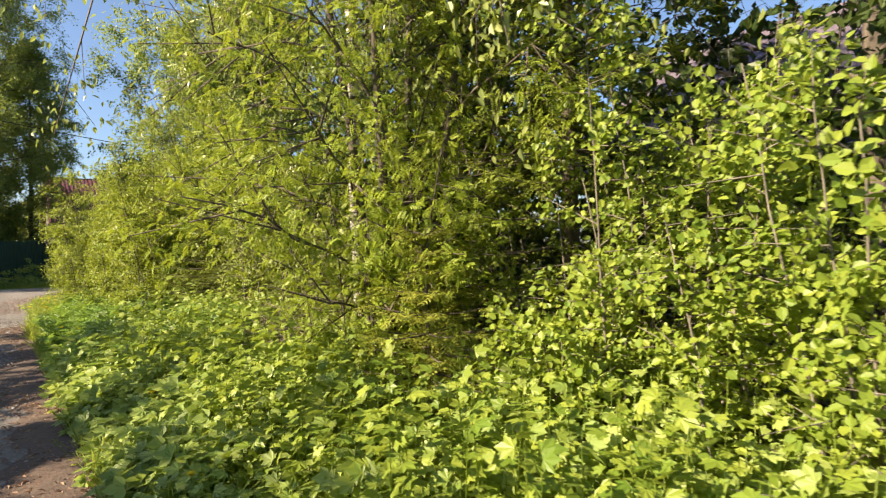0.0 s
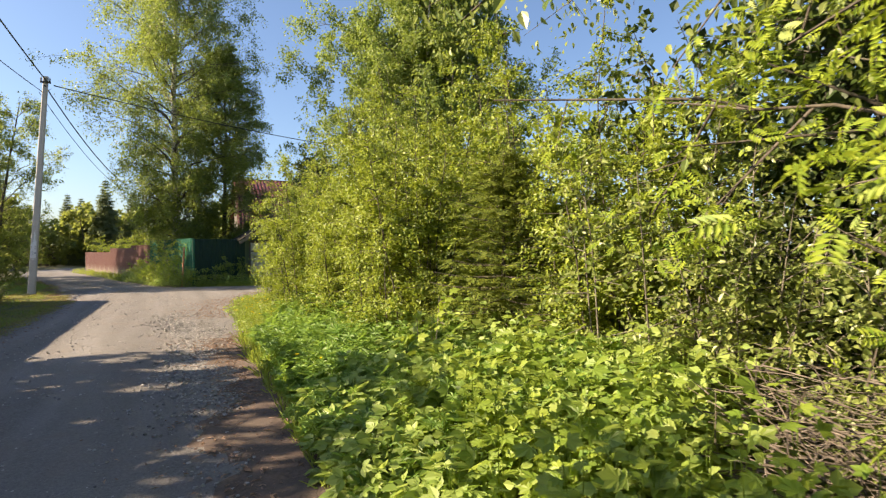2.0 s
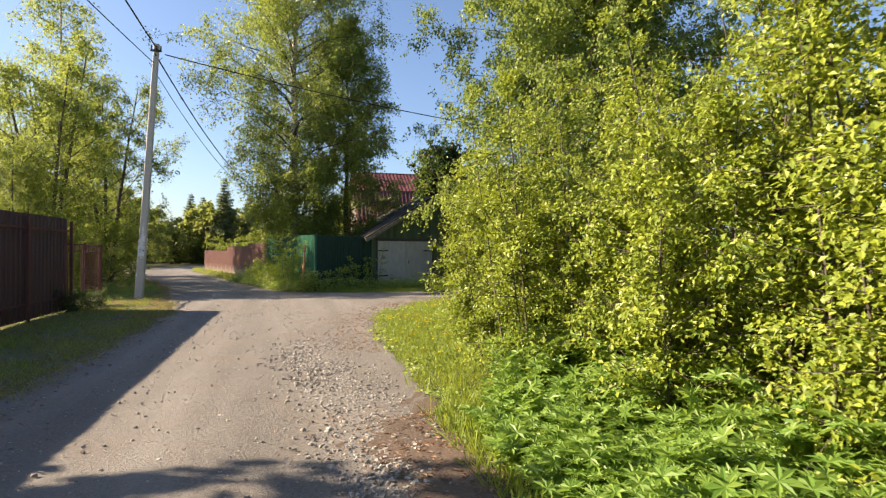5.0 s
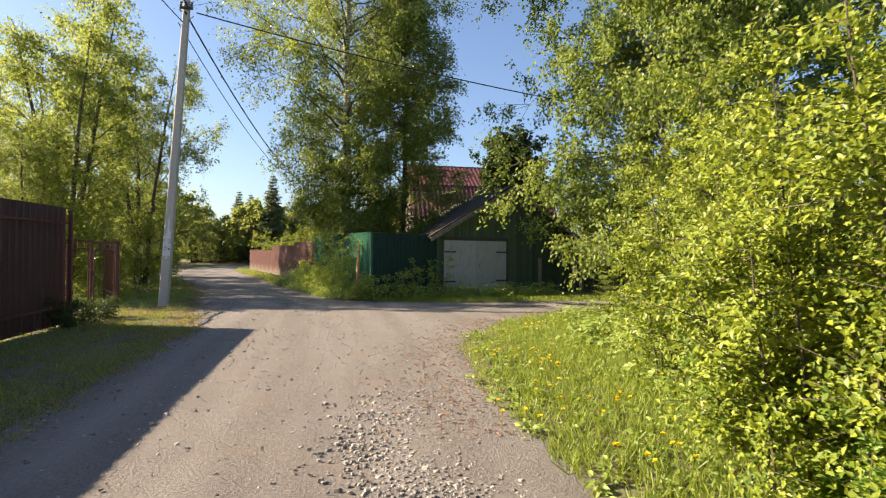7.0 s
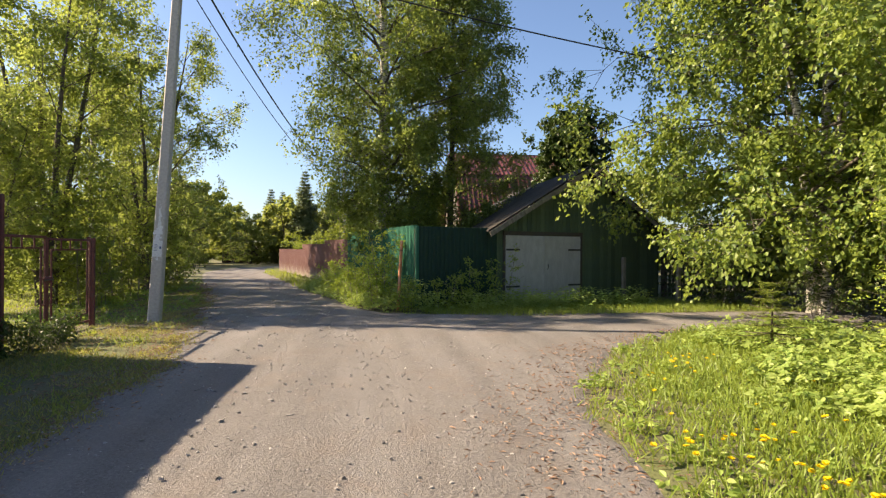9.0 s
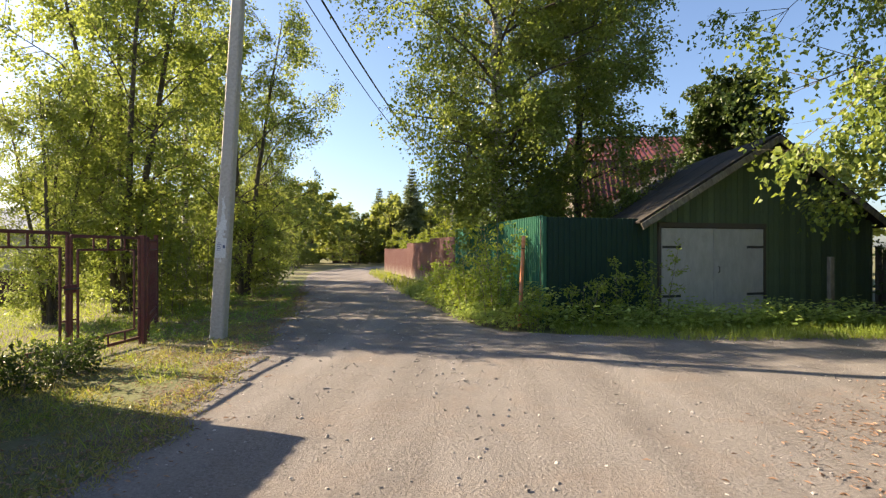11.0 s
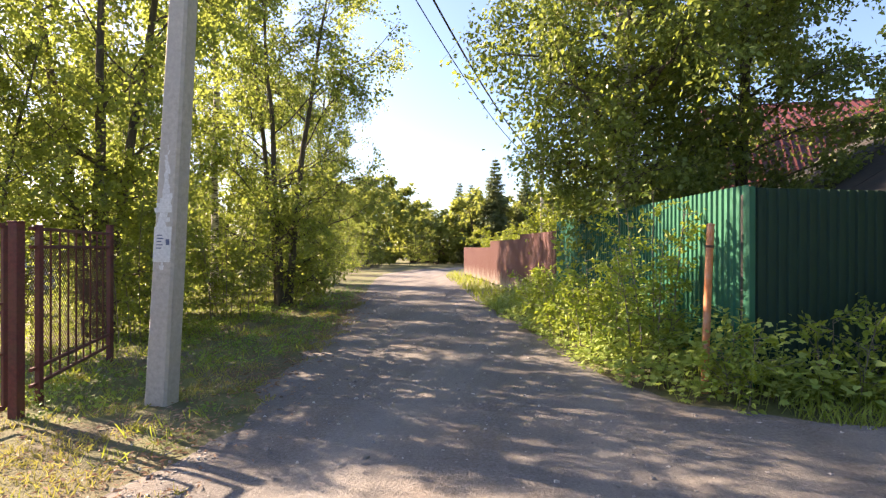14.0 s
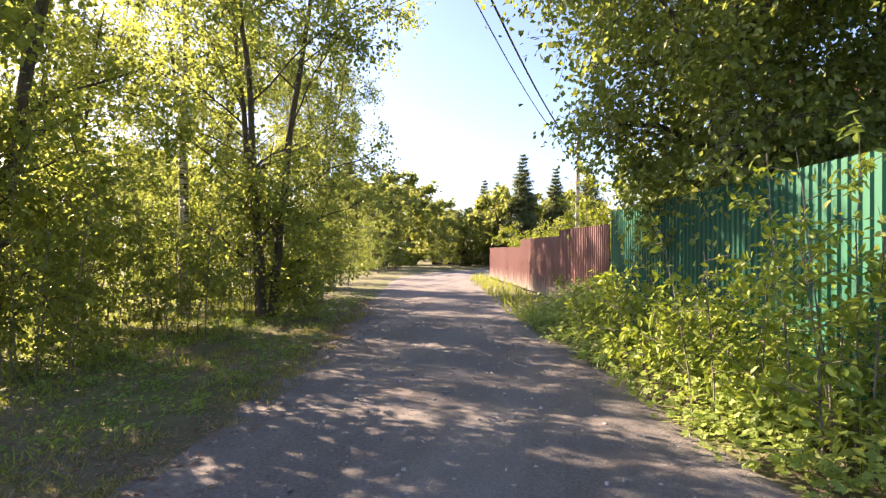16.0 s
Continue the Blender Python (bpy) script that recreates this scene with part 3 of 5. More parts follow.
tagged(new("ground", mesh_of("ground", np.stack([gx, gy, gz], -1).reshape(-1, 3), quads, SOIL, True)), "mossy soil ground beside the dirt road", "ground", "", "structure")

ry = np.concatenate([np.arange(-40, -2, 1.0), np.arange(-2, 40, 0.12), np.arange(40, 66, 0.5)])
across = np.linspace(0, 1, 41)
ex0 = left_edge(ry) - 0.22 + 0.08 * np.sin(2.1 * ry) * np.cos(0.7 * ry) + 0.10 * np.sin(5.3 * ry) * np.cos(2.3 * ry)
ex1 = right_edge(ry) + 0.30 + 0.08 * np.sin(1.7 * ry + 1) * np.cos(0.9 * ry)
rx = ex0[:, None] + (ex1 - ex0)[:, None] * across[None]
ryy = np.repeat(ry[:, None], 41, 1)
rim = np.minimum(across, 1 - across)[None] * (ex1 - ex0)[:, None]
mid = (rx - (ex0 + np.minimum(ex1 - ex0, 4.0) / 2)[:, None])
rz = 0.012 + 0.012 * wavy(rx, ryy, 1.3) - 0.018 * (np.exp(-((mid - 0.85) / 0.35) ** 2) + np.exp(-((mid + 0.75) / 0.35) ** 2)) + 0.012 * wavy(rx, ryy, 4.1) * np.exp(-rim / 0.6) - 0.05 * np.exp(-rim / 0.12)
ridx = np.arange(len(ry) * 41).reshape(len(ry), 41)
rq = np.stack([ridx[:-1, :-1], ridx[:-1, 1:], ridx[1:, 1:], ridx[1:, :-1]], -1).reshape(-1, 4)
tagged(new("road", mesh_of("road", np.stack([rx, ryy, rz], -1).reshape(-1, 3), rq, ROAD, True)), "dusty grey-brown dirt road with wheel tracks", "road", "", "structure")


my = np.arange(-4, 15.5, 0.07)
ms = np.linspace(0, 1, 17)
mx = (right_edge(my) - 0.62 + 0.15 * np.sin(1.3 * my) + 0.08 * np.sin(4.1 * my))[:, None] + ms[None] * 0.95
myy = np.repeat(my[:, None], 17, 1)
mz = 0.004 + 0.012 * wavy(mx, myy, 1.3) + 0.022 * np.minimum(ms * 2.2, 1)[None] * np.minimum((1 - ms) * 4, 1)[None] + 0.009 * wavy(mx, myy, 5.3) - 0.03 * (myy > 13) * (myy - 13) / 2.5
midx = np.arange(len(my) * 17).reshape(len(my), 17)
tagged(new("road_margin", mesh_of("road_margin", np.stack([mx, myy, mz], -1).reshape(-1, 3), np.stack([midx[:-1, :-1], midx[:-1, 1:], midx[1:, 1:], midx[1:, :-1]], -1).reshape(-1, 4), MARGIN, True)), "dark brown leafy dirt along the road edge", "ground", "", "structure")


def pebble_mesh(name, n, spots, sizes, r, mat):
    """Angular stones half sunk in the road, joined."""
    base = np.array([(-1, -1, -1), (1, -1, -1), (1, 1, -1), (-1, 1, -1), (-0.7, -0.6, 0.7), (0.6, -0.7, 0.9), (0.7, 0.6, 0.6), (-0.6, 0.7, 0.8)], float) * 0.5
    f = np.array([(3, 2, 1, 0), (4, 5, 6, 7), (0, 1, 5, 4), (1, 2, 6, 5), (2, 3, 7, 6), (3, 0, 4, 7)])
    v = base[None] + r.normal(0, 0.14, (n, 8, 3))
    az = r.uniform(0, 6.28, n)
    c, s = np.cos(az)[:, None], np.sin(az)[:, None]
    x, y = v[..., 0] * c - v[..., 1] * s, v[..., 0] * s + v[..., 1] * c
    v = np.stack([x, y * r.uniform(0.6, 1, n)[:, None], v[..., 2] * 0.6], -1) * sizes[:, None, None]
    v += np.column_stack([spots, sizes * 0.08 + 0.008])[:, None]
    return mesh_of(name, v.reshape(-1, 3), (f[None] + 8 * np.arange(n)[:, None, None]).reshape(-1, 4), mat)


r1 = np.random.default_rng(11)
n_g = 9000
gyv = r1.uniform(5.0, 18.6, n_g)
spots = np.column_stack([0.22 + 0.27 * r1.normal(0, 1, n_g) + 0.12 * np.sin(gyv) - 0.25 * np.clip(gyv - 13, 0, 4) / 4, gyv])
spots = spots[(spots[:, 0] < 0.72) & (r1.uniform(0, 1, n_g) < np.interp(gyv, (5, 8, 10.5, 13, 17, 18.6), (0.03, 0.12, 0.6, 1, 1, 0.1)))]
tagged(new("gravel_strip", pebble_mesh("gravel_strip", len(spots), spots, r1.uniform(0.012, 0.042, len(spots)) * r1.uniform(0.5, 1, len(spots)), r1, GRAVEL)), "strip of loose grey crushed gravel on the dirt road", "gravel", "", "stuff")
spots = patch(26000, -7, 7, 3, 40, r1, lambda x, y: off_road(x, y) < -0.02)
tagged(new("road_pebbles", pebble_mesh("road_pebbles", len(spots), spots, 0.006 + 0.026 * r1.uniform(0, 1, len(spots)) ** 3, r1, GRAVEL)), "small pebbles scattered over the dirt road", "gravel", "", "stuff")
gy2 = r1.uniform(12, 27, 900)
spots = np.column_stack([left_edge(gy2) + r1.normal(0.0, 0.2, 900), gy2])
tagged(new("edge_gravel", pebble_mesh("edge_gravel", len(spots), spots, r1.uniform(0.006, 0.026, 900), r1, GRAVEL)), "grey gravel along the road edge by the maroon fence", "gravel", "", "stuff")

rock = pebble_mesh("stone", 1, np.zeros((1, 2)), np.array([0.09]), r1, STONE)
for k, (x, y) in enumerate(((-0.16, 20.5), (-1.9, 21.1), (-1.6, 21.7), (-1.35, 21.2), (-1.9, 22.0), (-0.95, 25.3), (-1.3, 18.8), (-0.7, 18.2), (-1.0, 12.4), (-1.55, 11.2), (0.2, 21.0), (-2.3, 24.8), (-1.75, 25.6), (0.5, 24.4), (-3.2, 31.2), (-2.4, 28.9))):
    s = tagged(new("stone", rock), "small grey stone lying on the dirt road", "stone", "stones on the road")
    s.matrix_basis = pose(x, y, 0.01, 0, 0, 67 * k) @ Matrix.Diagonal((0.35 + 0.13 * (k % 4), 0.35 + 0.1 * (k % 3), 0.42, 1))


# ---- fences ----
def sheet_panel(name, width, height, pitch, depth, mat, top_fold=True):
    """A sheet of profiled steel with trapezoid ribs, standing on z = 0 along x, with a real thickness."""
    n = max(2, round(width / pitch))
    xs, ys = [], []
    for k in range(n):
        for a, d in ((0.0, 0), (0.40, 0), (0.5, 1), (0.88, 1), (1.0, 0)):
            if a == 1.0 and k < n - 1:
                continue
            xs.append((k + a) * width / n), ys.append(-depth * d)
    prof = np.column_stack([xs, ys])
    m = len(prof)
    v, f = [], []
    for dy in (0.0, 0.0016):
        for z in (0.0, height):
            v += [(x, y + dy, z) for x, y in prof]
    f += [(k, k + 1, m + k + 1, m + k) for k in range(m - 1)]
    f += [(2 * m + k + 1, 2 * m + k, 3 * m + k, 3 * m + k + 1) for k in range(m - 1)]
    f += [(m + k, m + k + 1, 3 * m + k + 1, 3 * m + k) for k in range(m - 1)]
    f += [(2 * m + k, 2 * m + k + 1, k + 1, k) for k in range(m - 1)]
    return mesh_of(name, v, f, mat)


def sheet_fence(name, label, start, end, z0, z1, mat, post_mat, pitch=0.2, depth=0.02, sheet=1.15, top=None):
    """A fence of profiled sheets on posts and two rails, from start to end; z1 gives the top's height, or top(s) for each sheet."""
    a, b = Vector((*start, 0)), Vector((*end, 0))
    le = (b - a).length
    ob = thing(name, label, "fence", (a.x, a.y, 0), math.degrees(math.atan2(b.y - a.y, b.x - a.x)))
    n = max(1, round(le / sheet))
    w = le / n
    cache = {}
    for k in range(n):
        h = round((top(k / n) if top else z1) - z0, 3)
        me = cache.get(h) or cache.setdefault(h, sheet_panel("sheet", w + 0.01, h, pitch, depth, mat))
        child("sheet", me, ob, "", pose(k * w, 0.002 * (k % 2), z0))
    ph = (min(top(0), top(1)) if top else z1) - 0.06
    post = mesh_of("post", *block(-0.03, 0.03, 0.006, 0.066, -0.3, ph, 0.004), post_mat)
    for k in range(0, n + 1, 2):
        child("post", post, ob, "", pose(min(k * w, le - 0.04), 0.05, 0))
    for z in (z0 + 0.3, ph - 0.25):
        child("rail", mesh_of("rail", *block(0, le, 0.006, 0.046, z, z + 0.04, 0.003), post_mat), ob)
    return ob


sheet_fence("green_sheet_fence", "green painted profiled sheet fence, overgrown at its foot", (-1.55, 36.95), (0.37, 29.49), 0.06, 2.02, GREEN_SHEET, IRON, 0.115, 0.022, 1.15)
side_fence = sheet_fence("green_sheet_side_fence", "darker green sheet fence beside the garage", (0.395, 29.47), (2.50, 30.34), 0.06, 1.99, GREEN_DARK, IRON, 0.115, 0.022, 1.05)
child("corner_strip", mesh_of("corner_strip", *block(-0.045, 0.02, -0.03, 0.03, 0.05, 2.0, 0.004), GREEN_SHEET), side_fence, "green folded corner strip")
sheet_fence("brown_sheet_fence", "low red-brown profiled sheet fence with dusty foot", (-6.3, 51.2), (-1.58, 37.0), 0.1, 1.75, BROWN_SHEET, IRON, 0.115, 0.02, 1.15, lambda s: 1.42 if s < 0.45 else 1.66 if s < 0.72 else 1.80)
sheet_fence("maroon_sheet_fence", "tall dark maroon profiled sheet fence along the road", (-5.6, 24.3), (-5.6, -20.0), 0.04, 2.2, MAROON_SHEET, RUST_FRAME, 0.2, 0.02, 1.15)
sheet_fence("far_red_fence", "small dull red fence at the road's bend", (-15.5, 74.0), (-12.0, 75.0), 0.0, 1.7, MAROON_SHEET, IRON, 0.2, 0.02, 1.15)


# ---- gate ----
def frame_bar(a, b, w, d, mat, parent, name="bar"):
    """A square bar between two points in the plane y = 0."""
    (x0, z0), (x1, z1) = a, b
    le = math.hypot(x1 - x0, z1 - z0)
    me = mesh_of(name, *block(-w / 2, w / 2, -d / 2, d / 2, 0, le, 0.003), mat)
    return child(name, me, parent, "", pose(x0, 0, z0) @ Matrix.Rotation(math.atan2(x1 - x0, z1 - z0), 4, "Y"))


def gate_net(width, height, cell, mat):
    """Woven wire net with diamond cells, in the plane y = 0."""
    a, b = [], []
    n = int((width + height) / cell)
    for k in range(n + 1):
        for flip in (False, True):
            s = k * cell
            x0, z0 = (s, 0.0) if s < width else (width, s - width)
            x1, z1 = (0.0, s) if s < height else (s - height, height)
            p, q = (x0, 0.001, z0), (x1, 0.001, z1)
            if flip:
                p, q = (width - x0, -0.001, z0), (width - x1, -0.001, z1)
            a.append(p), b.append(q)
    return mesh_of("net", *sticks(np.array(a), np.array(b), 0.0028, 0.0028), mat)


def gate_leaf(at, turn, width, height, label, net=True):
    ob = thing("gate_leaf", label, "gate", at, turn, "leaves of the metal gate")
    w = width
    z0, z1 = 0.12, height
    for p, q in (((0.02, z0), (0.02, z1)), ((w - 0.02, z0), (w - 0.02, z1)), ((0.02, z0), (w - 0.02, z0)), ((0.02, z1), (w - 0.02, z1))):
        frame_bar(p, q, 0.04, 0.03, RUST_FRAME, ob, "frame_bar")
    i, j0, j1 = 0.14, z0 + 0.14, z1 - 0.17
    for p, q in (((i, j0), (i, j1)), ((w - i, j0), (w - i, j1)), ((i, j0), (w - i, j0)), ((i, j1), (w - i, j1))):
        frame_bar(p, q, 0.025, 0.025, RUST_FRAME, ob, "inner_bar")
    for x in (0.3 * w, 0.5 * w, 0.75 * w):
        frame_bar((x, z0), (x, j0), 0.022, 0.02, RUST_FRAME, ob, "spacer")
        frame_bar((x, j1), (x, z1), 0.022, 0.02, RUST_FRAME, ob, "spacer")
    for x in (0.02, w - i):
        for z in (0.55, 0.95):
            frame_bar((x, z), (x + i - 0.02, z), 0.02, 0.02, RUST_FRAME, ob, "spacer")
    if net:
        child("net", gate_net(w - 2 * i, j1 - j0, 0.048, RUST_NET), ob, "rusty wire net", pose(i, 0, j0))
    return ob


GATE = -5.72
gate_leaf((GATE + 0.02, 24.46, 0), 90, 1.22, 1.60, "rusty maroon metal gate leaf, closed, without lining", False)
gate_leaf((GATE, 25.72, 0), 90.6, 1.42, 1.57, "rusty maroon metal gate leaf, closed, with open frame", False)
lock = thing("gate_latch", "rusty iron latch plate where the gate leaves meet", "latch", (GATE + 0.03, 25.69, 0.93))
child("plate", mesh_of("plate", *block(-0.015, 0.015, -0.09, 0.09, -0.05, 0.05, 0.004), RUST_FRAME), lock)
child("bolt", mesh_of("bolt", *tube([(0.025, -0.12, 0), (0.025, 0.0, 0), (0.025, 0.12, 0)], 0.01, 0.01, 8), IRON, True), lock)
for x, y, w, h in ((GATE, 24.42, 0.06, 1.72), (-5.76, 27.24, 0.085, 1.60), (-6.80, 29.31, 0.06, 1.66), (-5.88, 27.55, 0.05, 1.58)):
    p = thing("gate_post", "rusty maroon square steel gate post", "post", (x, y, 0), 8, "gate posts")
    child("shaft", mesh_of("shaft", *block(-w / 2, w / 2, -w / 2, w / 2, -0.3, h, 0.004), RUST_FRAME), p)
    child("cap", mesh_of("cap", *block(-w / 2 - 0.004, w / 2 + 0.004, -w / 2 - 0.004, w / 2 + 0.004, h, h + 0.012, 0.003), RUST_FRAME), p)
panel = thing("net_panel", "rusty maroon frame panel with bars and wire net", "fence", (-5.86, 27.45, 0), 116.9)
for p, q in (((0, 0.2), (2.05, 0.2)), ((0, 1.56), (2.05, 1.56)), ((0, 1.40), (2.05, 1.40)), ((0, 0.34), (2.05, 0.34))):
    frame_bar(p, q, 0.03, 0.03, RUST_FRAME, panel, "rail")
for k in range(1, 10):
    frame_bar((0.205 * k, 0.2), (0.205 * k, 1.56), 0.016, 0.016, RUST_FRAME, panel, "bar")
child("net", gate_net(2.0, 1.05, 0.048, RUST_NET), panel, "rusty wire net", pose(0.02, 0.012, 0.34))


# ---- utility poles and cables ----
def utility_pole(at, top, label, group, notices=False):
    ob = thing("utility_pole", label, "utility pole", at, 0, group)
    a, b = Vector((0, 0, -0.4)), Vector(top)
    v, f = [], []
    for k in range(9):
        t = k / 8
        c = a + (b - a) * t
        w, d, ch = 0.115 - 0.04 * t, 0.10 - 0.03 * t, 0.022
        v += [(c.x + x, c.y + y, c.z) for x, y in ((-w + ch, -d), (w - ch, -d), (w, -d + ch), (w, d - ch), (w - ch, d), (-w + ch, d), (-w, d - ch), (-w, -d + ch))]
    f = [(8 * k + j, 8 * k + (j + 1) % 8, 8 * k + 8 + (j + 1) % 8, 8 * k + 8 + j) for k in range(8) for j in range(8)]
    f += [(64, 65, 66, 67), (64, 67, 68, 71), (68, 69, 70, 71)]
    child("shaft", mesh_of("shaft", v, f, CONCRETE), ob)
    brk = child("bracket", mesh_of("bracket", *block(-0.16, 0.16, -0.03, 0.03, -0.03, 0.03, 0.006), IRON), ob, "", pose(top[0], top[1] - 0.09, top[2] - 0.22))
    for x in (-0.13, 0.0, 0.13):
        pts = [(x, 0, 0.03), (x, 0, 0.07), (x, 0, 0.10), (x, 0, 0.13), (x, 0, 0.16)]
        child("insulator", mesh_of("insulator", *tube(pts, [0.012, 0.03, 0.02, 0.032, 0.012], None, 10), IRON, True), brk)
    hook = [(0.05, -0.1, 0), (0.10, -0.16, -0.02), (0.16, -0.16, 0.02), (0.18, -0.12, 0.08)]
    child("hook", mesh_of("hook", *tube(hook, 0.010, 0.008, 6), IRON, True), ob, "", pose(top[0], top[1], top[2] - 0.5))
    return ob


pole1 = utility_pole((-4.93, 27.87, 0), (0.50, 0, 7.75), "leaning grey concrete utility pole with old notices", "utility poles")
utility_pole((-2.5, 52.2, 0), (0.05, 0, 6.35), "thin grey concrete utility pole behind the brown fence", "utility poles")


def pole_sheet(name, z0, z1, x0, x1, mat, label, proud, parent, category):
    """A sheet stuck on the pole's front face, following its taper and lean."""
    v = []
    for z in (z0, z1):
        t = (z + 0.4) / 8.2
        cx, d = 0.50 * t, 0.10 - 0.03 * t
        v += [(cx + x, -d - p, z) for p in (proud, proud - 0.0015) for x in (x0, x1)]
    f = [(0, 1, 5, 4), (2, 3, 1, 0), (4, 5, 7, 6), (1, 3, 7, 5), (2, 0, 4, 6), (3, 2, 6, 7)]
    return child(name, mesh_of(name, v, f, mat), parent, label)


notice = pole_sheet("notice", 1.27, 1.58, -0.092, 0.082, PAPER, "torn white paper notice with faded blue print", 0.004, pole1, "notice")
for k, w in enumerate((0.05, 0.065, 0.045, 0.06, 0.05)):
    t = (1.5 - 0.028 * k + 0.4) / 8.2
    child("print_line", mesh_of("print_line", *block(-0.04, -0.04 + w, -0.001, 0.001, 0, 0.009), INK), notice, "", pose(0.50 * t - 0.02, -(0.10 - 0.03 * t) - 0.0055, 1.5 - 0.028 * k))
child("picture", mesh_of("picture", *block(0, 0.035, -0.001, 0.001, 0, 0.05), INK), notice, "faded blue printed picture", pose(0.50 * 1.86 / 8.2 + 0.03, -(0.10 - 0.03 * 0.227) - 0.0055, 1.42))
smear, wr = [], random.Random(12)
for k in range(26):
    z = 1.20 + 0.042 * k
    t = (z + 0.4) / 8.2
    cx, dd = 0.50 * t, 0.10 - 0.03 * t
    half = 0.085 * math.exp(-((k - 11) / 9.0) ** 2)
    x0, x1 = cx - half * wr.uniform(0.4, 1.2), cx + half * wr.uniform(0.3, 1.2)
    smear.append((np.array([(x0, -dd - 0.0025, z), (x1, -dd - 0.0025, z), (x1 + wr.uniform(-0.02, 0.02), -dd - 0.0012, z + 0.041), (x0 + wr.uniform(-0.02, 0.02), -dd - 0.0012, z + 0.041)]), np.array([(0, 1, 2, 3)])))
child("whitewash", mesh_of("whitewash", *joined(smear), PAPER), pole1, "worn white paint and glue remains")


def cable(name, label, a, b, sag, radius):
    t = np.linspace(0, 1, 28)
    p = np.array(a)[None] * (1 - t)[:, None] + np.array(b)[None] * t[:, None]
    p[:, 2] -= 4 * sag * t * (1 - t)
    return tagged(new(name, mesh_of(name, *tube(p, radius, radius, 6), CABLE, True)), label, "cable", "overhead cables")


cable("overhead_cable", "thick black twisted overhead cable", (-4.44, 27.73, 7.40), (-2.5, 52.05, 5.85), 0.87, 0.024)
cable("overhead_cable", "thin black overhead cable", (-4.62, 27.82, 7.15), (-2.5, 52.05, 5.6), 1.0, 0.013)
cable("overhead_cable", "thick black twisted overhead cable", (-4.38, 27.74, 7.55), (-3.2, -12.0, 8.6), 0.7, 0.022)
cable("overhead_cable", "thin black overhead cable", (-4.5, 27.74, 7.15), (-6.5, -12.0, 7.6), 0.7, 0.013)
cable("overhead_cable", "black overhead cable to the houses", (-4.2, 27.84, 7.45), (22.0, 33.0, 6.6), 0.7, 0.017)


# ---- garage ----
GT = math.degrees(math.atan2(31.592 - 30.654, 5.146 - 2.769))
garage = thing("garage", "old green board garage with grey-white double door and tar roof", "garage", (2.49, 30.40, 0), GT)
GW, GE, GA, GD = 6.1, 2.05, 3.75, 6.2
SLANT = 0.338


def board_run(parent, x0, x1, zbot, ztop, mat, width=0.14, y=0.0, rand=None, name="board", thick=0.022):
    """Upright boards side by side; ztop and zbot give the ends at each x."""
    k, x = 0, x0
    while x < x1 - 0.02:
        w = min(width, x1 - x)
        c = x + w / 2
        za, zb = zbot(c), min(ztop(x), ztop(x + w))
        if zb - za > 0.05:
            child(name, mesh_of(name, *block(0.003, w - 0.003, -thick, 0, za, zb, 0.003), mat), parent, "", pose(x, y - 0.003 * (k % 2), 0))
        x += width
        k += 1


def slanted(shape):
    """The garage's plan is no rectangle: its depth runs off at a slant."""
    v, f = shape
    return np.asarray(v, float) + np.asarray(v, float)[:, 1:2] * np.array([[SLANT, 0, 0]]), f


def gable(x):
    return GE + (GA - GE) * (1 - abs(x - GW / 2) / (GW / 2)) - 0.03


front = child("front_wall", mesh_of("front_wall", *block(0.02, GW - 0.02, 0.03, 0.12, -0.05, GE), BOARD_OLD), garage)
board_run(front, 0.0, 0.26, lambda x: 0.0, gable, BOARD_GREEN, 0.13, 0.028)
board_run(front, 0.26, 2.88, lambda x: 1.92, gable, BOARD_GREEN, 0.15, 0.028)
board_run(front, 2.88, GW, lambda x: 0.0, gable, BOARD_GREEN, 0.15, 0.028)
for name, x0, x1 in (("side_wall", 0.02, 0.12), ("side_wall", GW - 0.12, GW - 0.02)):
    child(name, mesh_of(name, *slanted(block(x0, x1, 0.12, GD, -0.05, GE - 0.02)), BOARD_GREEN), garage)
child("back_wall", mesh_of("back_wall", *slanted(block(0.02, GW - 0.02, GD, GD + 0.1, -0.05, GE)), BOARD_GREEN), garage)
child("lintel", mesh_of("lintel", *block(0.22, 2.92, -0.06, 0.03, 1.83, 1.93, 0.006), BOARD_OLD), garage)
for x in (0.22, 2.86):
    child("door_post", mesh_of("door_post", *block(x, x + 0.06, -0.05, 0.03, 0.0, 1.83, 0.005), BOARD_OLD), garage)
for k, (x0, x1) in enumerate(((0.29, 1.56), (1.575, 2.85))):
    leaf_ob = child("door_leaf", mesh_of("door_leaf", *block(x0, x1, -0.045, -0.005, 0.06, 1.82, 0.008), DOOR_PAINT), garage, "grey-white painted sheet door leaf, worn at its foot")
    hx = x0 + 0.01 if k == 0 else x1 - 0.45
    for z in (0.45, 1.42):
        child("hinge_strap", mesh_of("hinge_strap", *block(hx, hx + 0.44, -0.056, -0.046, z, z + 0.05, 0.003), IRON), leaf_ob, "black iron strap hinge")
child("cover_strip", mesh_of("cover_strip", *block(1.545, 1.59, -0.06, -0.046, 0.06, 1.82, 0.004), DOOR_PAINT), garage)
child("door_handle", mesh_of("door_handle", *tube([(1.66, -0.05, 0.92), (1.66, -0.09, 0.94), (1.66, -0.09, 1.04), (1.66, -0.05, 1.06)], 0.009, 0.009, 6), IRON, True), garage)


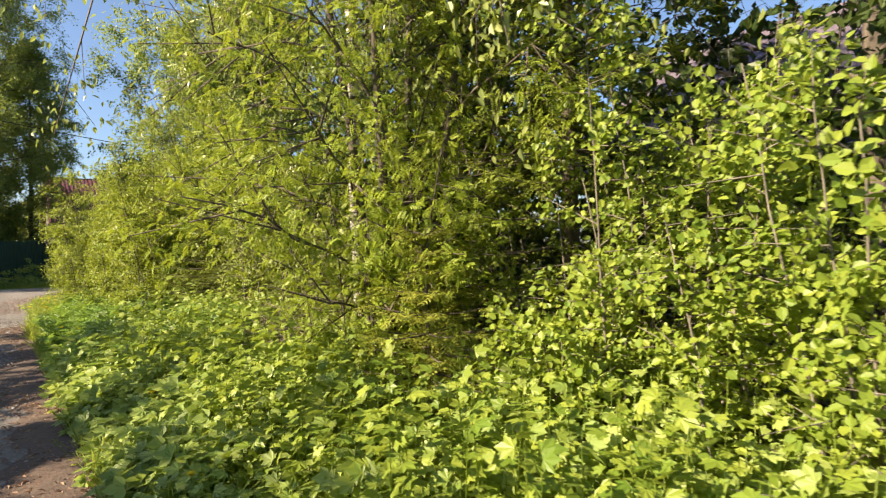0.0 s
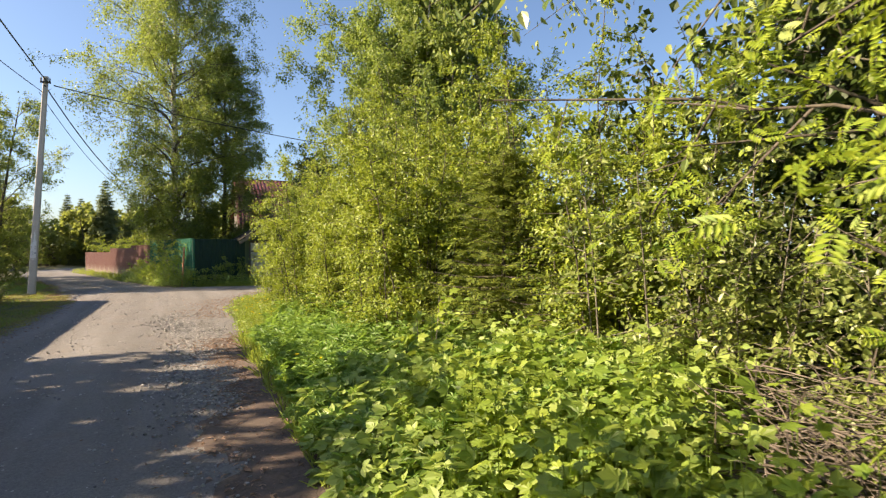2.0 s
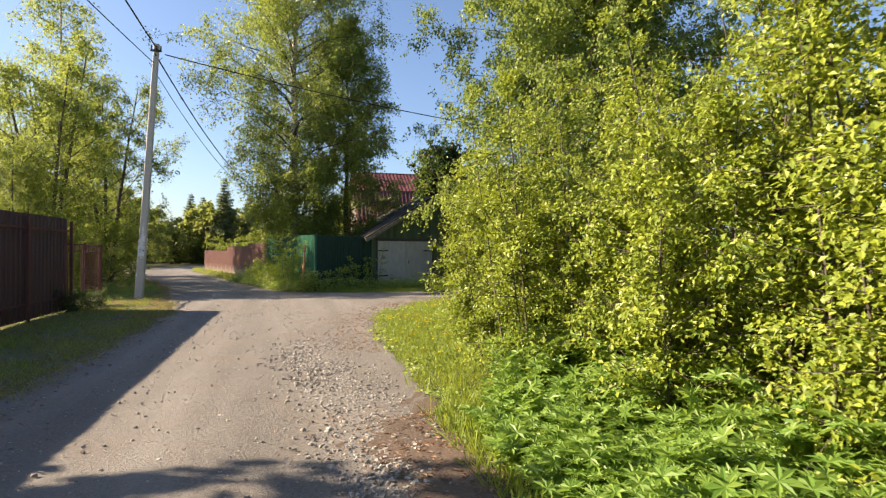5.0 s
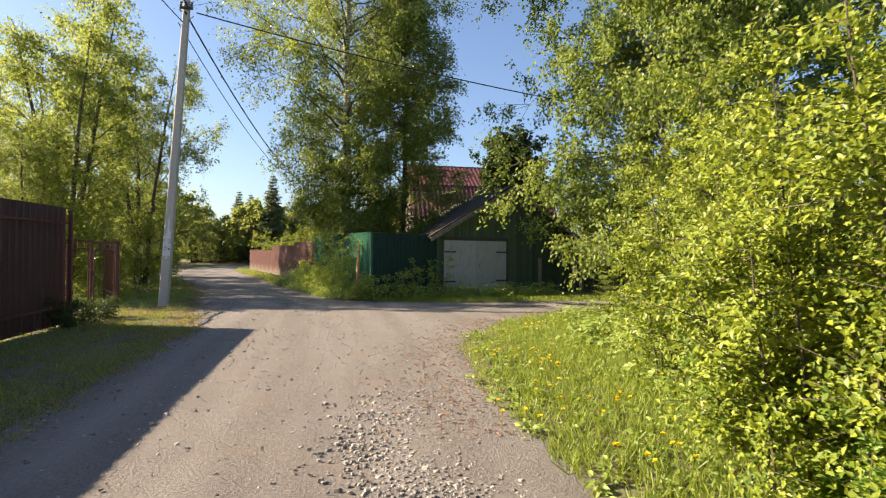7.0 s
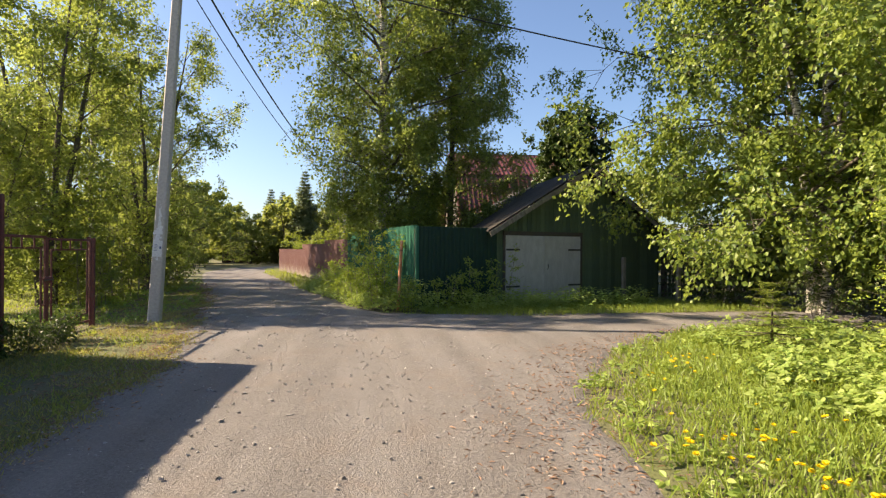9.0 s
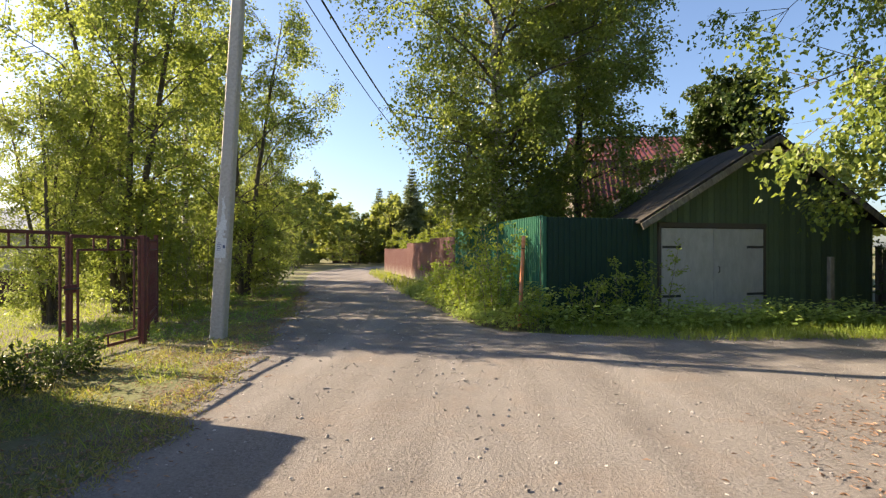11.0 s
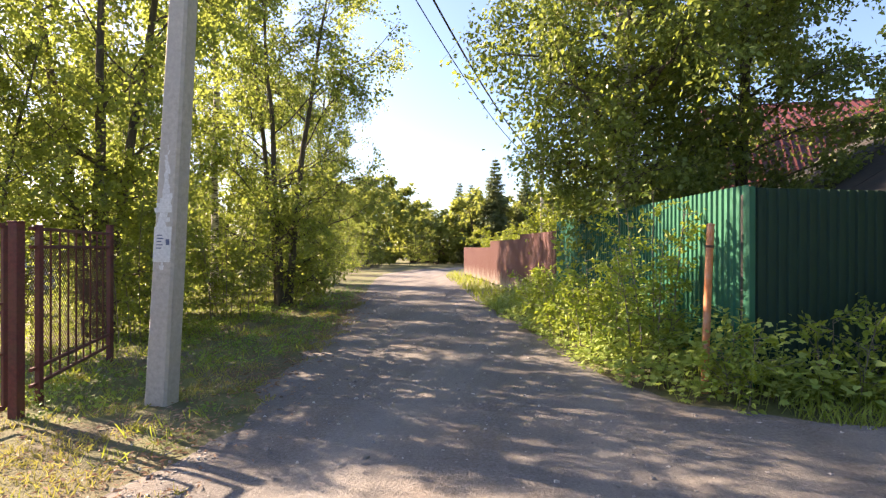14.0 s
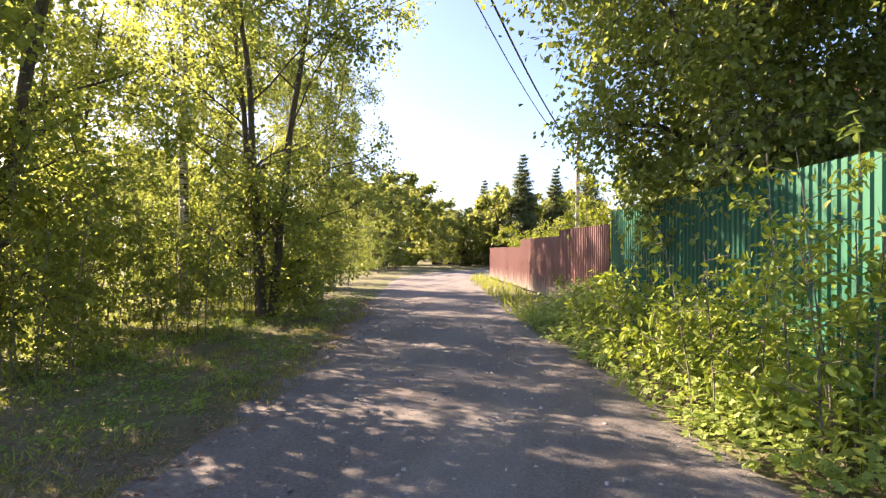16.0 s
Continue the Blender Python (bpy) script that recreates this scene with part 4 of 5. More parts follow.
def roof_slope(parent, name, eave, ridge, y0, y1, mat, strips=8, thick=0.04, ridged=0.0, slant=0.0):
    """A roof slope of overlapping sheets from the eave (x, z) to the ridge (x, z)."""
    (xa, za), (xb, zb) = eave, ridge
    nx, nz = -(zb - za), xb - xa
    q = math.hypot(nx, nz) * (1 if nz > 0 else -1)
    nx, nz = nx / q, nz / q
    for k in range(strips):
        ya, yb = y0 + (y1 - y0) * k / strips, y0 + (y1 - y0) * (k + 1) / strips + 0.04
        o = 0.004 * (k % 2)
        cols = 11 if ridged else 2
        v, f = [], []
        for top in (1, 0):
            for c in range(cols):
                y = ya + (yb - ya) * c / (cols - 1)
                h = o + thick * top + (ridged * (c % 2) if ridged else 0)
                v += [(xa + nx * h + slant * y, y, za + nz * h), (xb + nx * h + slant * y, y, zb + nz * h)]
        m = 2 * cols
        for c in range(cols - 1):
            f += [(2 * c, 2 * c + 1, 2 * c + 3, 2 * c + 2), (m + 2 * c + 2, m + 2 * c + 3, m + 2 * c + 1, m + 2 * c)]
            f += [(2 * c, 2 * c + 2, m + 2 * c + 2, m + 2 * c), (2 * c + 3, 2 * c + 1, m + 2 * c + 1, m + 2 * c + 3)]
        f += [(1, 0, m, m + 1), (m - 2, m - 1, 2 * m - 1, 2 * m - 2)]
        child(name, mesh_of(name, v, f, mat), parent)


groof = child("roof", mesh_of("roof", *slanted(block(GW / 2 - 0.06, GW / 2 + 0.06, -0.3, GD + 0.2, GA - 0.12, GA - 0.02)), BOARD_OLD), garage, "patched dark tar paper roof")
roof_slope(groof, "roofing_strip", (-0.32, GE - 0.16), (GW / 2, GA), -0.35, GD + 0.3, TAR_ROOF, 9, slant=SLANT)
roof_slope(groof, "roofing_strip", (GW + 0.32, GE - 0.16), (GW / 2, GA), -0.35, GD + 0.3, TAR_ROOF, 9, slant=SLANT)
for sgn, x0 in ((1, -0.32), (-1, GW + 0.32)):
    a, b = Vector((x0 - 0.36 * SLANT, -0.36, GE - 0.17)), Vector((GW / 2 - 0.36 * SLANT, -0.36, GA - 0.01))
    le = (b - a).length
    ang = math.atan2(b.z - a.z, b.x - a.x)
    child("barge_board", mesh_of("barge_board", *block(0, le, -0.025, 0.0, -0.13, 0.0, 0.004), BARK_PALE), garage, "weathered pale grey barge board", Matrix.Translation(a) @ Matrix.Rotation(-ang, 4, "Y") if sgn > 0 else Matrix.Translation(a) @ Matrix.Rotation(-ang, 4, "Y") @ Matrix.Scale(-1, 4, (0, 0, 1)) @ Matrix.Translation((0, 0, 0)))

# the old picket fence in the shade beyond the garage
picket = thing("picket_fence", "old grey upright board fence in the shade", "fence", (8.3, 32.6, 0), 8)
prng = random.Random(5)
for k in range(48):
    h = prng.uniform(1.15, 1.5)
    child("board", mesh_of("board", *block(0.004, 0.1 - 0.01 * (k % 3), -0.02, 0, 0.03, h, 0.004), BOARD_OLD), picket, "", pose(0.135 * k, -0.025, 0, 0, prng.uniform(-2, 2), 0))
for z in (0.35, 1.0):
    child("rail", mesh_of("rail", *block(0, 6.5, 0, 0.05, z, z + 0.07, 0.005), BOARD_OLD), picket)
for k in range(4):
    child("post", mesh_of("post", *block(-0.05, 0.05, 0.05, 0.15, -0.2, 1.45, 0.01), BOARD_OLD), picket, "", pose(0.05 + 2.1 * k, 0, 0))
for x, y, h in ((7.4, 30.2, 1.05), (6.2, 30.9, 1.25)):
    p = thing("wooden_post", "short grey weathered wooden post", "post", (x, y, 0), 12, "wooden posts")
    child("shaft", mesh_of("shaft", *block(-0.05, 0.05, -0.05, 0.05, -0.3, h, 0.012), BARK_PALE), p)

# ---- orange marker pipe ----
pipe = thing("marker_pipe", "faded orange painted steel marker pipe", "post", (-0.07, 29.30, 0))
child("shaft", mesh_of("shaft", *tube([(-0.012, -0.02, -0.3), (0.04, 0.06, 0.8), (0.09, 0.15, 1.62)], 0.036, 0.036, 12), ORANGE, True), pipe)
child("cap", mesh_of("cap", *tube([(0.09, 0.15, 1.62), (0.091, 0.152, 1.635), (0.092, 0.153, 1.65)], [0.041, 0.041, 0.002], None, 12), ORANGE, True), pipe)
child("collar", mesh_of("collar", *tube([(0.078, 0.127, 1.40), (0.080, 0.13, 1.425)], 0.040, 0.040, 12), RUST_NET, True), pipe, "rusty clamp ring")


# ---- houses ----
def gambrel_house(at, turn):
    ob = thing("red_roofed_house", "house with steep red corrugated mansard roof", "house", at, turn)
    W, D, E = 7.0, 7.5, 2.6
    for nm, b in (("front_wall", block(0, W, 0, 0.2, 0, E)), ("back_wall", block(0, W, D - 0.2, D, 0, E)), ("side_wall", block(0, 0.2, 0.2, D - 0.2, 0, E)), ("side_wall", block(W - 0.2, W, 0.2, D - 0.2, 0, E))):
        child(nm, mesh_of(nm, *b, HOUSE_WALL), ob)
    roof = child("roof", mesh_of("roof", *block(W / 2 - 0.08, W / 2 + 0.08, -0.2, D + 0.2, 6.36, 6.46, 0.01), RED_ROOF), ob)
    for e, k in (((-0.3, 2.5), (1.3, 5.05)), ((1.25, 5.05), (W / 2, 6.4))):
        roof_slope(roof, "roof_sheet", e, k, -0.25, D + 0.25, RED_ROOF, 7, 0.02, 0.04)
        roof_slope(roof, "roof_sheet", (W - e[0], e[1]), (W - k[0], k[1]), -0.25, D + 0.25, RED_ROOF, 7, 0.02, 0.04)
    for y in (0.02, D - 0.1):
        v = [(x, yy, z) for yy in (y, y + 0.08) for x, z in ((0.0, E), (W, E), (W - 1.3, 5.0), (1.3, 5.0), (W / 2 + 0.02, 6.33), (W / 2 - 0.02, 6.33))]
        f = [(0, 1, 2, 3), (3, 2, 4, 5), (9, 8, 7, 6), (11, 10, 8, 9), (1, 0, 6, 7), (2, 1, 7, 8), (4, 2, 8, 10), (5, 4, 10, 11), (3, 5, 11, 9), (0, 3, 9, 6)]
        child("gable", mesh_of("gable", v, f, BOARD_OLD), ob)
    win = child("window", mesh_of("window", *block(2.6, 3.8, -0.01, 0.03, 1.0, 2.1), GLASS), ob)
    for b in (block(2.52, 2.6, -0.03, 0.05, 0.92, 2.18, 0.005), block(3.8, 3.88, -0.03, 0.05, 0.92, 2.18, 0.005), block(2.6, 3.8, -0.03, 0.05, 2.1, 2.18, 0.005), block(2.6, 3.8, -0.03, 0.05, 0.92, 1.0, 0.005)):
        child("window_frame", mesh_of("window_frame", *b, HOUSE_WALL), win)
    chim = child("flue_pipe", mesh_of("flue_pipe", *tube([(0, 0, 0), (0, 0, 0.5), (0, 0, 1.0)], 0.07, 0.07, 10), IRON, True), ob, "dark metal flue pipe", pose(W / 2 - 0.7, 2.0, 6.0))
    child("flue_cap", mesh_of("flue_cap", *tube([(0, 0, 1.02), (0, 0, 1.06), (0, 0, 1.12)], [0.12, 0.10, 0.01], None, 10), IRON, True), chim)
    return ob


gambrel_house((11.0, 41.5, 0), 90)


def board_house(at, turn):
    ob = thing("board_house", "pale board house with purple-brown roof behind the bushes", "house", at, turn)
    W, D, E, A = 7.0, 9.0, 3.0, 5.6
    for nm, b in (("front_wall", block(0, W, 0, 0.2, 0, E)), ("back_wall", block(0, W, D - 0.2, D, 0, E)), ("side_wall", block(0, 0.2, 0.2, D - 0.2, 0, E)), ("side_wall", block(W - 0.2, W, 0.2, D - 0.2, 0, E))):
        child(nm, mesh_of(nm, *b, HOUSE_WALL), ob)
    for x, turn_ in ((0.0, 0),):
        wall = child("cladding", mesh_of("cladding", *block(-0.02, -0.004, 0.0, D, 0.0, 0.1), HOUSE_WALL), ob)
        for k in range(20):
            child("clapboard", mesh_of("clapboard", *block(-0.03, -0.005, 0, D, 0.11 + 0.145 * k, 0.25 + 0.145 * k, 0.004), HOUSE_WALL), wall)
    for y in (0.0, D - 0.12):
        v = [(x, yy, z) for yy in (y, y + 0.12) for x, z in ((0.0, E), (W, E), (W / 2 + 0.02, A - 0.06), (W / 2 - 0.02, A - 0.06))]
        f = [(0, 1, 2, 3), (7, 6, 5, 4), (1, 0, 4, 5), (2, 1, 5, 6), (3, 2, 6, 7), (0, 3, 7, 4)]
        child("gable", mesh_of("gable", v, f, HOUSE_WALL), ob)
    roof = child("roof", mesh_of("roof", *block(W / 2 - 0.1, W / 2 + 0.1, -0.4, D + 0.4, A + 0.04, A + 0.12, 0.02), PURPLE_ROOF), ob)
    roof_slope(roof, "roof_sheet", (-0.6, E - 0.4), (W / 2, A), -0.5, D + 0.5, PURPLE_ROOF, 9, 0.03, 0.03)
    roof_slope(roof, "roof_sheet", (W + 0.6, E - 0.4), (W / 2, A), -0.5, D + 0.5, PURPLE_ROOF, 9, 0.03, 0.03)
    child("fascia", mesh_of("fascia", *block(-0.64, -0.61, -0.5, D + 0.5, E - 0.52, E - 0.36, 0.004), HOUSE_WALL), ob)
    for y in (1.2, 4.0, 6.6):
        win = child("window", mesh_of("window", *block(-0.035, -0.03, y, y + 1.0, 1.0, 2.2), GLASS), ob)
        for b in (block(-0.06, -0.031, y - 0.08, y, 0.92, 2.28, 0.004), block(-0.06, -0.031, y + 1, y + 1.08, 0.92, 2.28, 0.004), block(-0.06, -0.031, y, y + 1, 2.2, 2.28, 0.004), block(-0.06, -0.031, y, y + 1, 0.92, 1.0, 0.004), block(-0.05, -0.036, y + 0.48, y + 0.52, 1.0, 2.2, 0.003)):
            child("window_frame", mesh_of("window_frame", *b, HOUSE_WALL), win)
    return ob


board_house((8.6, -3.0, 0), 0)

# ---- things in the yard behind the gate ----
bin_ = thing("metal_bin", "dark brown metal bin with pale things heaped on top", "bin", (-12.9, 32.8, 0), 25)
v, f = block(-0.5, 0.5, -0.35, 0.35, 0.04, 0.82, 0.02)
child("body", mesh_of("body", v, f, MAROON_SHEET), bin_)
child("rim", mesh_of("rim", *block(-0.53, 0.53, -0.38, 0.38, 0.80, 0.85, 0.01), IRON), bin_)
hv = patch(40, -0.42, 0.42, -0.28, 0.28, np.random.default_rng(3))
child("heap", pebble_mesh("heap", 40, hv, np.random.default_rng(4).uniform(0.08, 0.2, 40), np.random.default_rng(5), PAPER), bin_, "pale rags and rubble", pose(0, 0, 0.84))
shed = thing("garden_shed", "low pale board garden shed with pale sheet roof", "shed", (-20.3, 39.2, 0), 30)
child("wall", mesh_of("wall", *block(-2.5, 2.5, -1.5, 1.5, 0, 2.1), HOUSE_WALL), shed)
sroof = child("roof", mesh_of("roof", *block(-2.7, 2.7, -0.05, 0.05, 2.9, 2.97), PALE_ROOF), shed)
child("roof_sheet", mesh_of("roof_sheet", np.array([(-2.8, -1.8, 2.0), (2.8, -1.8, 2.0), (2.8, 0, 2.95), (-2.8, 0, 2.95), (-2.8, -1.8, 2.04), (2.8, -1.8, 2.04), (2.8, 0, 2.99), (-2.8, 0, 2.99)], float), [(3, 2, 1, 0), (4, 5, 6, 7), (0, 1, 5, 4), (1, 2, 6, 5), (2, 3, 7, 6), (3, 0, 4, 7)], PALE_ROOF), sroof)
child("roof_sheet", mesh_of("roof_sheet", np.array([(-2.8, 0, 2.95), (2.8, 0, 2.95), (2.8, 1.8, 2.0), (-2.8, 1.8, 2.0), (-2.8, 0, 2.99), (2.8, 0, 2.99), (2.8, 1.8, 2.04), (-2.8, 1.8, 2.04)], float), [(3, 2, 1, 0), (4, 5, 6, 7), (0, 1, 5, 4), (1, 2, 6, 5), (2, 3, 7, 6), (3, 0, 4, 7)], PALE_ROOF), sroof)


# ---- trees ----
def egg(size, low=0.35):
    """The reach of a tree's limbs by height: widest at the height low."""
    return lambda s: size * (0.35 + 0.65 * min(1, s / low)) * max(0.12, 1 - ((s - low) / (1.03 - low)) ** 2 if s > low else 1)


tree("birch_tree", "tall leafy birch behind the green fence", (-0.25, 33.8, 0), 17.0, 0.20, 0.11, lambda s: float(np.interp(s, (0.1, 0.2, 0.3, 0.42, 0.7, 1.0), (1.3, 2.0, 2.7, 3.4, 3.3, 0.7))), 76, 12, 11, 14, DIAMOND, 0.088, LEAF_TALL, BIRCH, 21, 0.35, 0.75)
tree("birch_tree", "leafy birch behind the green fence beside the taller one", (2.0, 35.4, 0), 12.5, 0.12, 0.10, egg(2.3, 0.3), 46, 11, 10, 15, DIAMOND, 0.092, LEAF_TALL, BARK, 24, 0.35, 0.7)
tree("birch_tree", "tall white-stemmed birch beside the garage", (9.6, 28.0, 0), 15.5, 0.15, 0.10, egg(5.6, 0.24), 78, 13, 10, 17, DIAMOND, 0.112, LEAF_BIRCH, BIRCH, 22, 0.5, 0.6, 3)
tree("birch_tree", "tall birch in the yard behind the garage", (11.6, 27.4, 0), 14.0, 0.15, 0.08, egg(3.6, 0.3), 44, 11, 8, 13, DIAMOND, 0.15, LEAF_BIRCH, BIRCH, 23, 0.4, 0.6, 1)
grove = tree("roadside_tree", "bushy many-stemmed tree, sunlit from behind", (-8.5, 30.9, 0), 9.0, 0.10, 0.05, egg(1.7, 0.35), 46, 10, 9, 10, DIAMOND, 0.08, LEAF_GROVE, BARK, 31, 0.15, 0.8, 4, "roadside trees")
other = tree("roadside_tree", "bushy many-stemmed tree, sunlit from behind", (-8.0, 35.8, 0), 8.8, 0.10, 0.05, egg(2.2, 0.4), 44, 10, 9, 10, DIAMOND, 0.08, LEAF_GROVE, BARK, 32, 0.15, 0.8, 3, "roadside trees")
for x, y, a, s in ((-11.0, 43.2, 40, 0.98), (-12.4, 39.6, 210, 1.0), (-11.0, 34.0, 150, 0.72), (-8.8, 29.2, 80, 0.55)):
    copy_thing(grove if s < 1 else other, pose(x, y, 0, 0, 0, a)).scale = (s, s, s)
tree("birch_tree", "slender tall birch with thin crown", (-9.7, 35.6, 0), 13.6, 0.09, 0.5, egg(1.5, 0.6), 22, 7, 6, 9, DIAMOND, 0.10, LEAF_GROVE, BIRCH, 33, 0.5, 0.6, 1)
# trees in the plot behind the maroon fence, whose shade lies on the road
plot = tree("plot_tree", "leafy tree in the plot behind the maroon fence", (-9.4, 13.0, 0), 5.3, 0.12, 0.42, lambda s: 2.4 if s < 0.88 else 1.4, 24, 8, 6, 7, DIAMOND, 0.20, LEAF_GROVE, BARK, 34, 0.15, 0.6, 1, "trees behind the maroon fence")
for x, y, a in ((-9.7, 10.4, 130), (-9.2, 7.6, 250), (-9.6, 4.9, 60), (-9.3, 2.0, 190), (-9.6, -0.8, 300), (-9.3, -4.0, 20)):
    copy_thing(plot, pose(x, y, 0, 0, 0, a))

# near trees of the right bank
tree("birch_tree", "young birch with white trunk and drooping boughs among the bushes", (3.1, 4.85, 0), 9.5, 0.062, 0.34, egg(2.9, 0.42), 30, 10, 8, 11, OVAL, 0.06, LEAF_YOUNG, BIRCH, 41, 0.75, 0.5)
# Backdrop trees added to darken the bank; their shade is in LEAF_DARK.
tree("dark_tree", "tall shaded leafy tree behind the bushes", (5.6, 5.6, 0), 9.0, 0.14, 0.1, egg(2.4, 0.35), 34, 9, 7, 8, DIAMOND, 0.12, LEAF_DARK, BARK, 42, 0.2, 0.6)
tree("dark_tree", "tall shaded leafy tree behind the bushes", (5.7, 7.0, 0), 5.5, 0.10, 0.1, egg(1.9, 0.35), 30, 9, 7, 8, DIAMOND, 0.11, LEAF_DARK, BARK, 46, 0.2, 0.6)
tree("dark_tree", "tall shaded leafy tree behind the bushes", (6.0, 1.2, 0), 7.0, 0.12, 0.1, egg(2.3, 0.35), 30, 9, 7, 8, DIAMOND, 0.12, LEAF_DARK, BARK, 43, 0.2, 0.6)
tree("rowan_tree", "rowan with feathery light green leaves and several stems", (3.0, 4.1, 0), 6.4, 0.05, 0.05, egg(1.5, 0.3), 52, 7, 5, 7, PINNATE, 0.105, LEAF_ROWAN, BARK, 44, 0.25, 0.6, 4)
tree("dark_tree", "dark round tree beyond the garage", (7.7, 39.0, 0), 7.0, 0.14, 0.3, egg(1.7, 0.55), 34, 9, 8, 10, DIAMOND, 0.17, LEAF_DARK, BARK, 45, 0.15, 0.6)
spruce("young_spruce", "young dark spruce inside the yellow-green bushes", (2.85, 8.7, 0), 2.6, 1.15, 22, 51, NEEDLE, 0.11, 0.19)
spruce("young_spruce", "small spruce with pale drooping shoots", (2.5, 3.0, 0), 1.75, 0.78, 12, 52, NEEDLE_PALE, 0.09, 0.17)
spruce("spruce_tree", "dark spruce standing among the bushes", (3.7, 2.7, 0), 6.8, 1.35, 26, 53, NEEDLE, 0.17, 0.24)
spruce("young_spruce", "small spruce in the grass verge", (5.0, 23.6, 0), 1.1, 0.55, 9, 54, NEEDLE, 0.1, 0.13)

# ---- bushes of the right bank ----
W = "yellow-green leafy willow bush on the road bank"
for k, (x, y, h, sp) in enumerate(((3.4, 7.5, 3.0, 0.8), (2.6, 10.1, 3.1, 0.9), (2.65, 11.2, 3.5, 1.0), (2.5, 12.6, 3.4, 1.0), (2.35, 14.1, 3.3, 1.0), (2.3, 15.5, 2.9, 0.9), (3.0, 16.5, 2.8, 0.9), (3.5, 18.5, 2.6, 0.9))):
    shrub("willow_bush", W, "bush", (x, y, 0), h, sp, 18, 30, 72, LANCE, 0.046, LEAF_WILLOW, 60 + k, BARK, low=0.17, twig=0.62, upright=0.22, flat=0.72, sag=0.22, group="bushes on the bank")
for k, (x, y, h, sp) in enumerate(((4.1, 9.4, 4.2, 1.2), (4.0, 12.4, 4.5, 1.3), (4.3, 15.2, 3.8, 1.2), (5.6, 20.4, 2.9, 1.1), (6.6, 22.0, 2.6, 1.0))):
    shrub("willow_bush", W, "bush", (x, y, 0), h, sp, 16, 28, 66, LANCE, 0.052, LEAF_WILLOW, 70 + k, BARK, low=0.1, twig=0.75, upright=0.25, flat=0.7, sag=0.2, group="bushes on the bank")
for k, (x, y, h, sp) in enumerate(((3.0, 0.5, 3.0, 0.9), (3.5, -1.0, 3.2, 1.0), (2.85, 2.0, 1.1, 0.42), (3.5, 1.75, 2.9, 0.8))):
    shrub("hazel_bush", "leafy hazel bush with broad light green leaves", "bush", (x, y, 0), h, sp, 15, 24, 34, BROAD, 0.052, LEAF_HAZEL, 80 + k, low=0.04, twig=0.6, group="hazel bushes")
for k, (x, y, h, sp) in enumerate(((3.3, 7.0, 2.6, 0.8), (3.3, 6.3, 1.9, 0.6), (3.4, 5.3, 1.9, 0.6))):
    shrub("birch_bush", "thin birch bush with small leaves", "bush", (x, y, 0), h, sp, 11, 22, 18, OVAL, 0.055, LEAF_YOUNG, 90 + k, low=0.2, twig=0.5)
for k, (x, y, h, sp) in enumerate(((2.75, 3.85, 2.5, 0.40), (3.05, 3.65, 3.4, 0.5))):
    shrub("rowan_sapling", "young rowan with bright feathery leaves beside the birch trunk", "sapling", (x, y, 0), h, sp, 9, 16, 12, PINNATE, 0.095, LEAF_ROWAN, 185 + k, BARK, low=0.2, twig=0.4, group="young rowans", sag=0.3)
shrub("maple_sapling", "small maple sapling with lobed pale green leaves", "sapling", (1.95, 8.5, 0), 1.1, 0.2, 3, 7, 5, LOBED, 0.085, LEAF_HAZEL, 92, low=0.35, twig=0.22)
r2 = np.random.default_rng(91)
n = 480
a = np.column_stack([r2.uniform(2.2, 3.2, n), r2.uniform(5.0, 5.9, n), r2.uniform(0.3, 1.0, n) * r2.uniform(0.6, 1.05, n)])
d = unit(np.column_stack([r2.normal(0, 1, n), r2.normal(0, 1, n), r2.uniform(-0.3, 0.6, n)]))
b = a + d * r2.uniform(0.12, 0.5, n)[:, None]
b[:, 2] = np.maximum(b[:, 2], 0.02)
tagged(new("brushwood_heap", mesh_of("brushwood_heap", *sticks(a, b, r2.uniform(0.002, 0.007, n), 0.0015), DEADWOOD)), "heap of dry bare grey brushwood", "brushwood", "", "stuff")

# ---- herbs, lupines, grass ----
r3 = np.random.default_rng(95)


def bank_rise(x, k=0.55):
    return np.interp(x, (0.7, 1.4, 2.4), (0.18, 0.42, k))


def bank(x, y):
    heap = ((x > 1.95) & (y > 4.8) & (y < 5.9)) | (np.hypot(x - 2.45, y - 2.95) < 0.5)
    return (off_road(x, y) > 0.08 + 0.14 * np.sin(3 * y) * np.cos(1.3 * y)) & ~heap


p = patch(1500, 0.75, 3.2, -1.5, 4.3, r3, bank)
herb_bed("lobed_weed_bed", "dense bed of light green weeds with lobed leaves", "weeds", p, bank_rise(p[:, 0], 0.65) * r3.uniform(0.5, 1.45, len(p)), LOBED, 0.082, LEAF_HERB, 96, 11, spread=0.15, flat=0.55)
p = patch(1700, 0.75, 3.2, 3.2, 8.2, r3, bank)
herb_bed("ground_elder_bed", "dense bed of light green ground elder with three-part leaves", "weeds", p, bank_rise(p[:, 0], 0.62) * r3.uniform(0.5, 1.4, len(p)), TRIFOLIATE, 0.13, LEAF_HERB, 196, 10, spread=0.15, flat=0.55)
p = patch(330, 1.2, 2.4, 0.5, 7.6, r3, bank)
herb_bed("currant_bed", "patches of taller weeds with large pale leaves", "weeds", p, r3.uniform(0.5, 1.0, len(p)), LOBED, 0.075, LEAF_HAZEL, 94, 18, spread=0.15, flat=0.55)
p = patch(800, 0.75, 2.8, 5.2, 9.0, r3, bank)
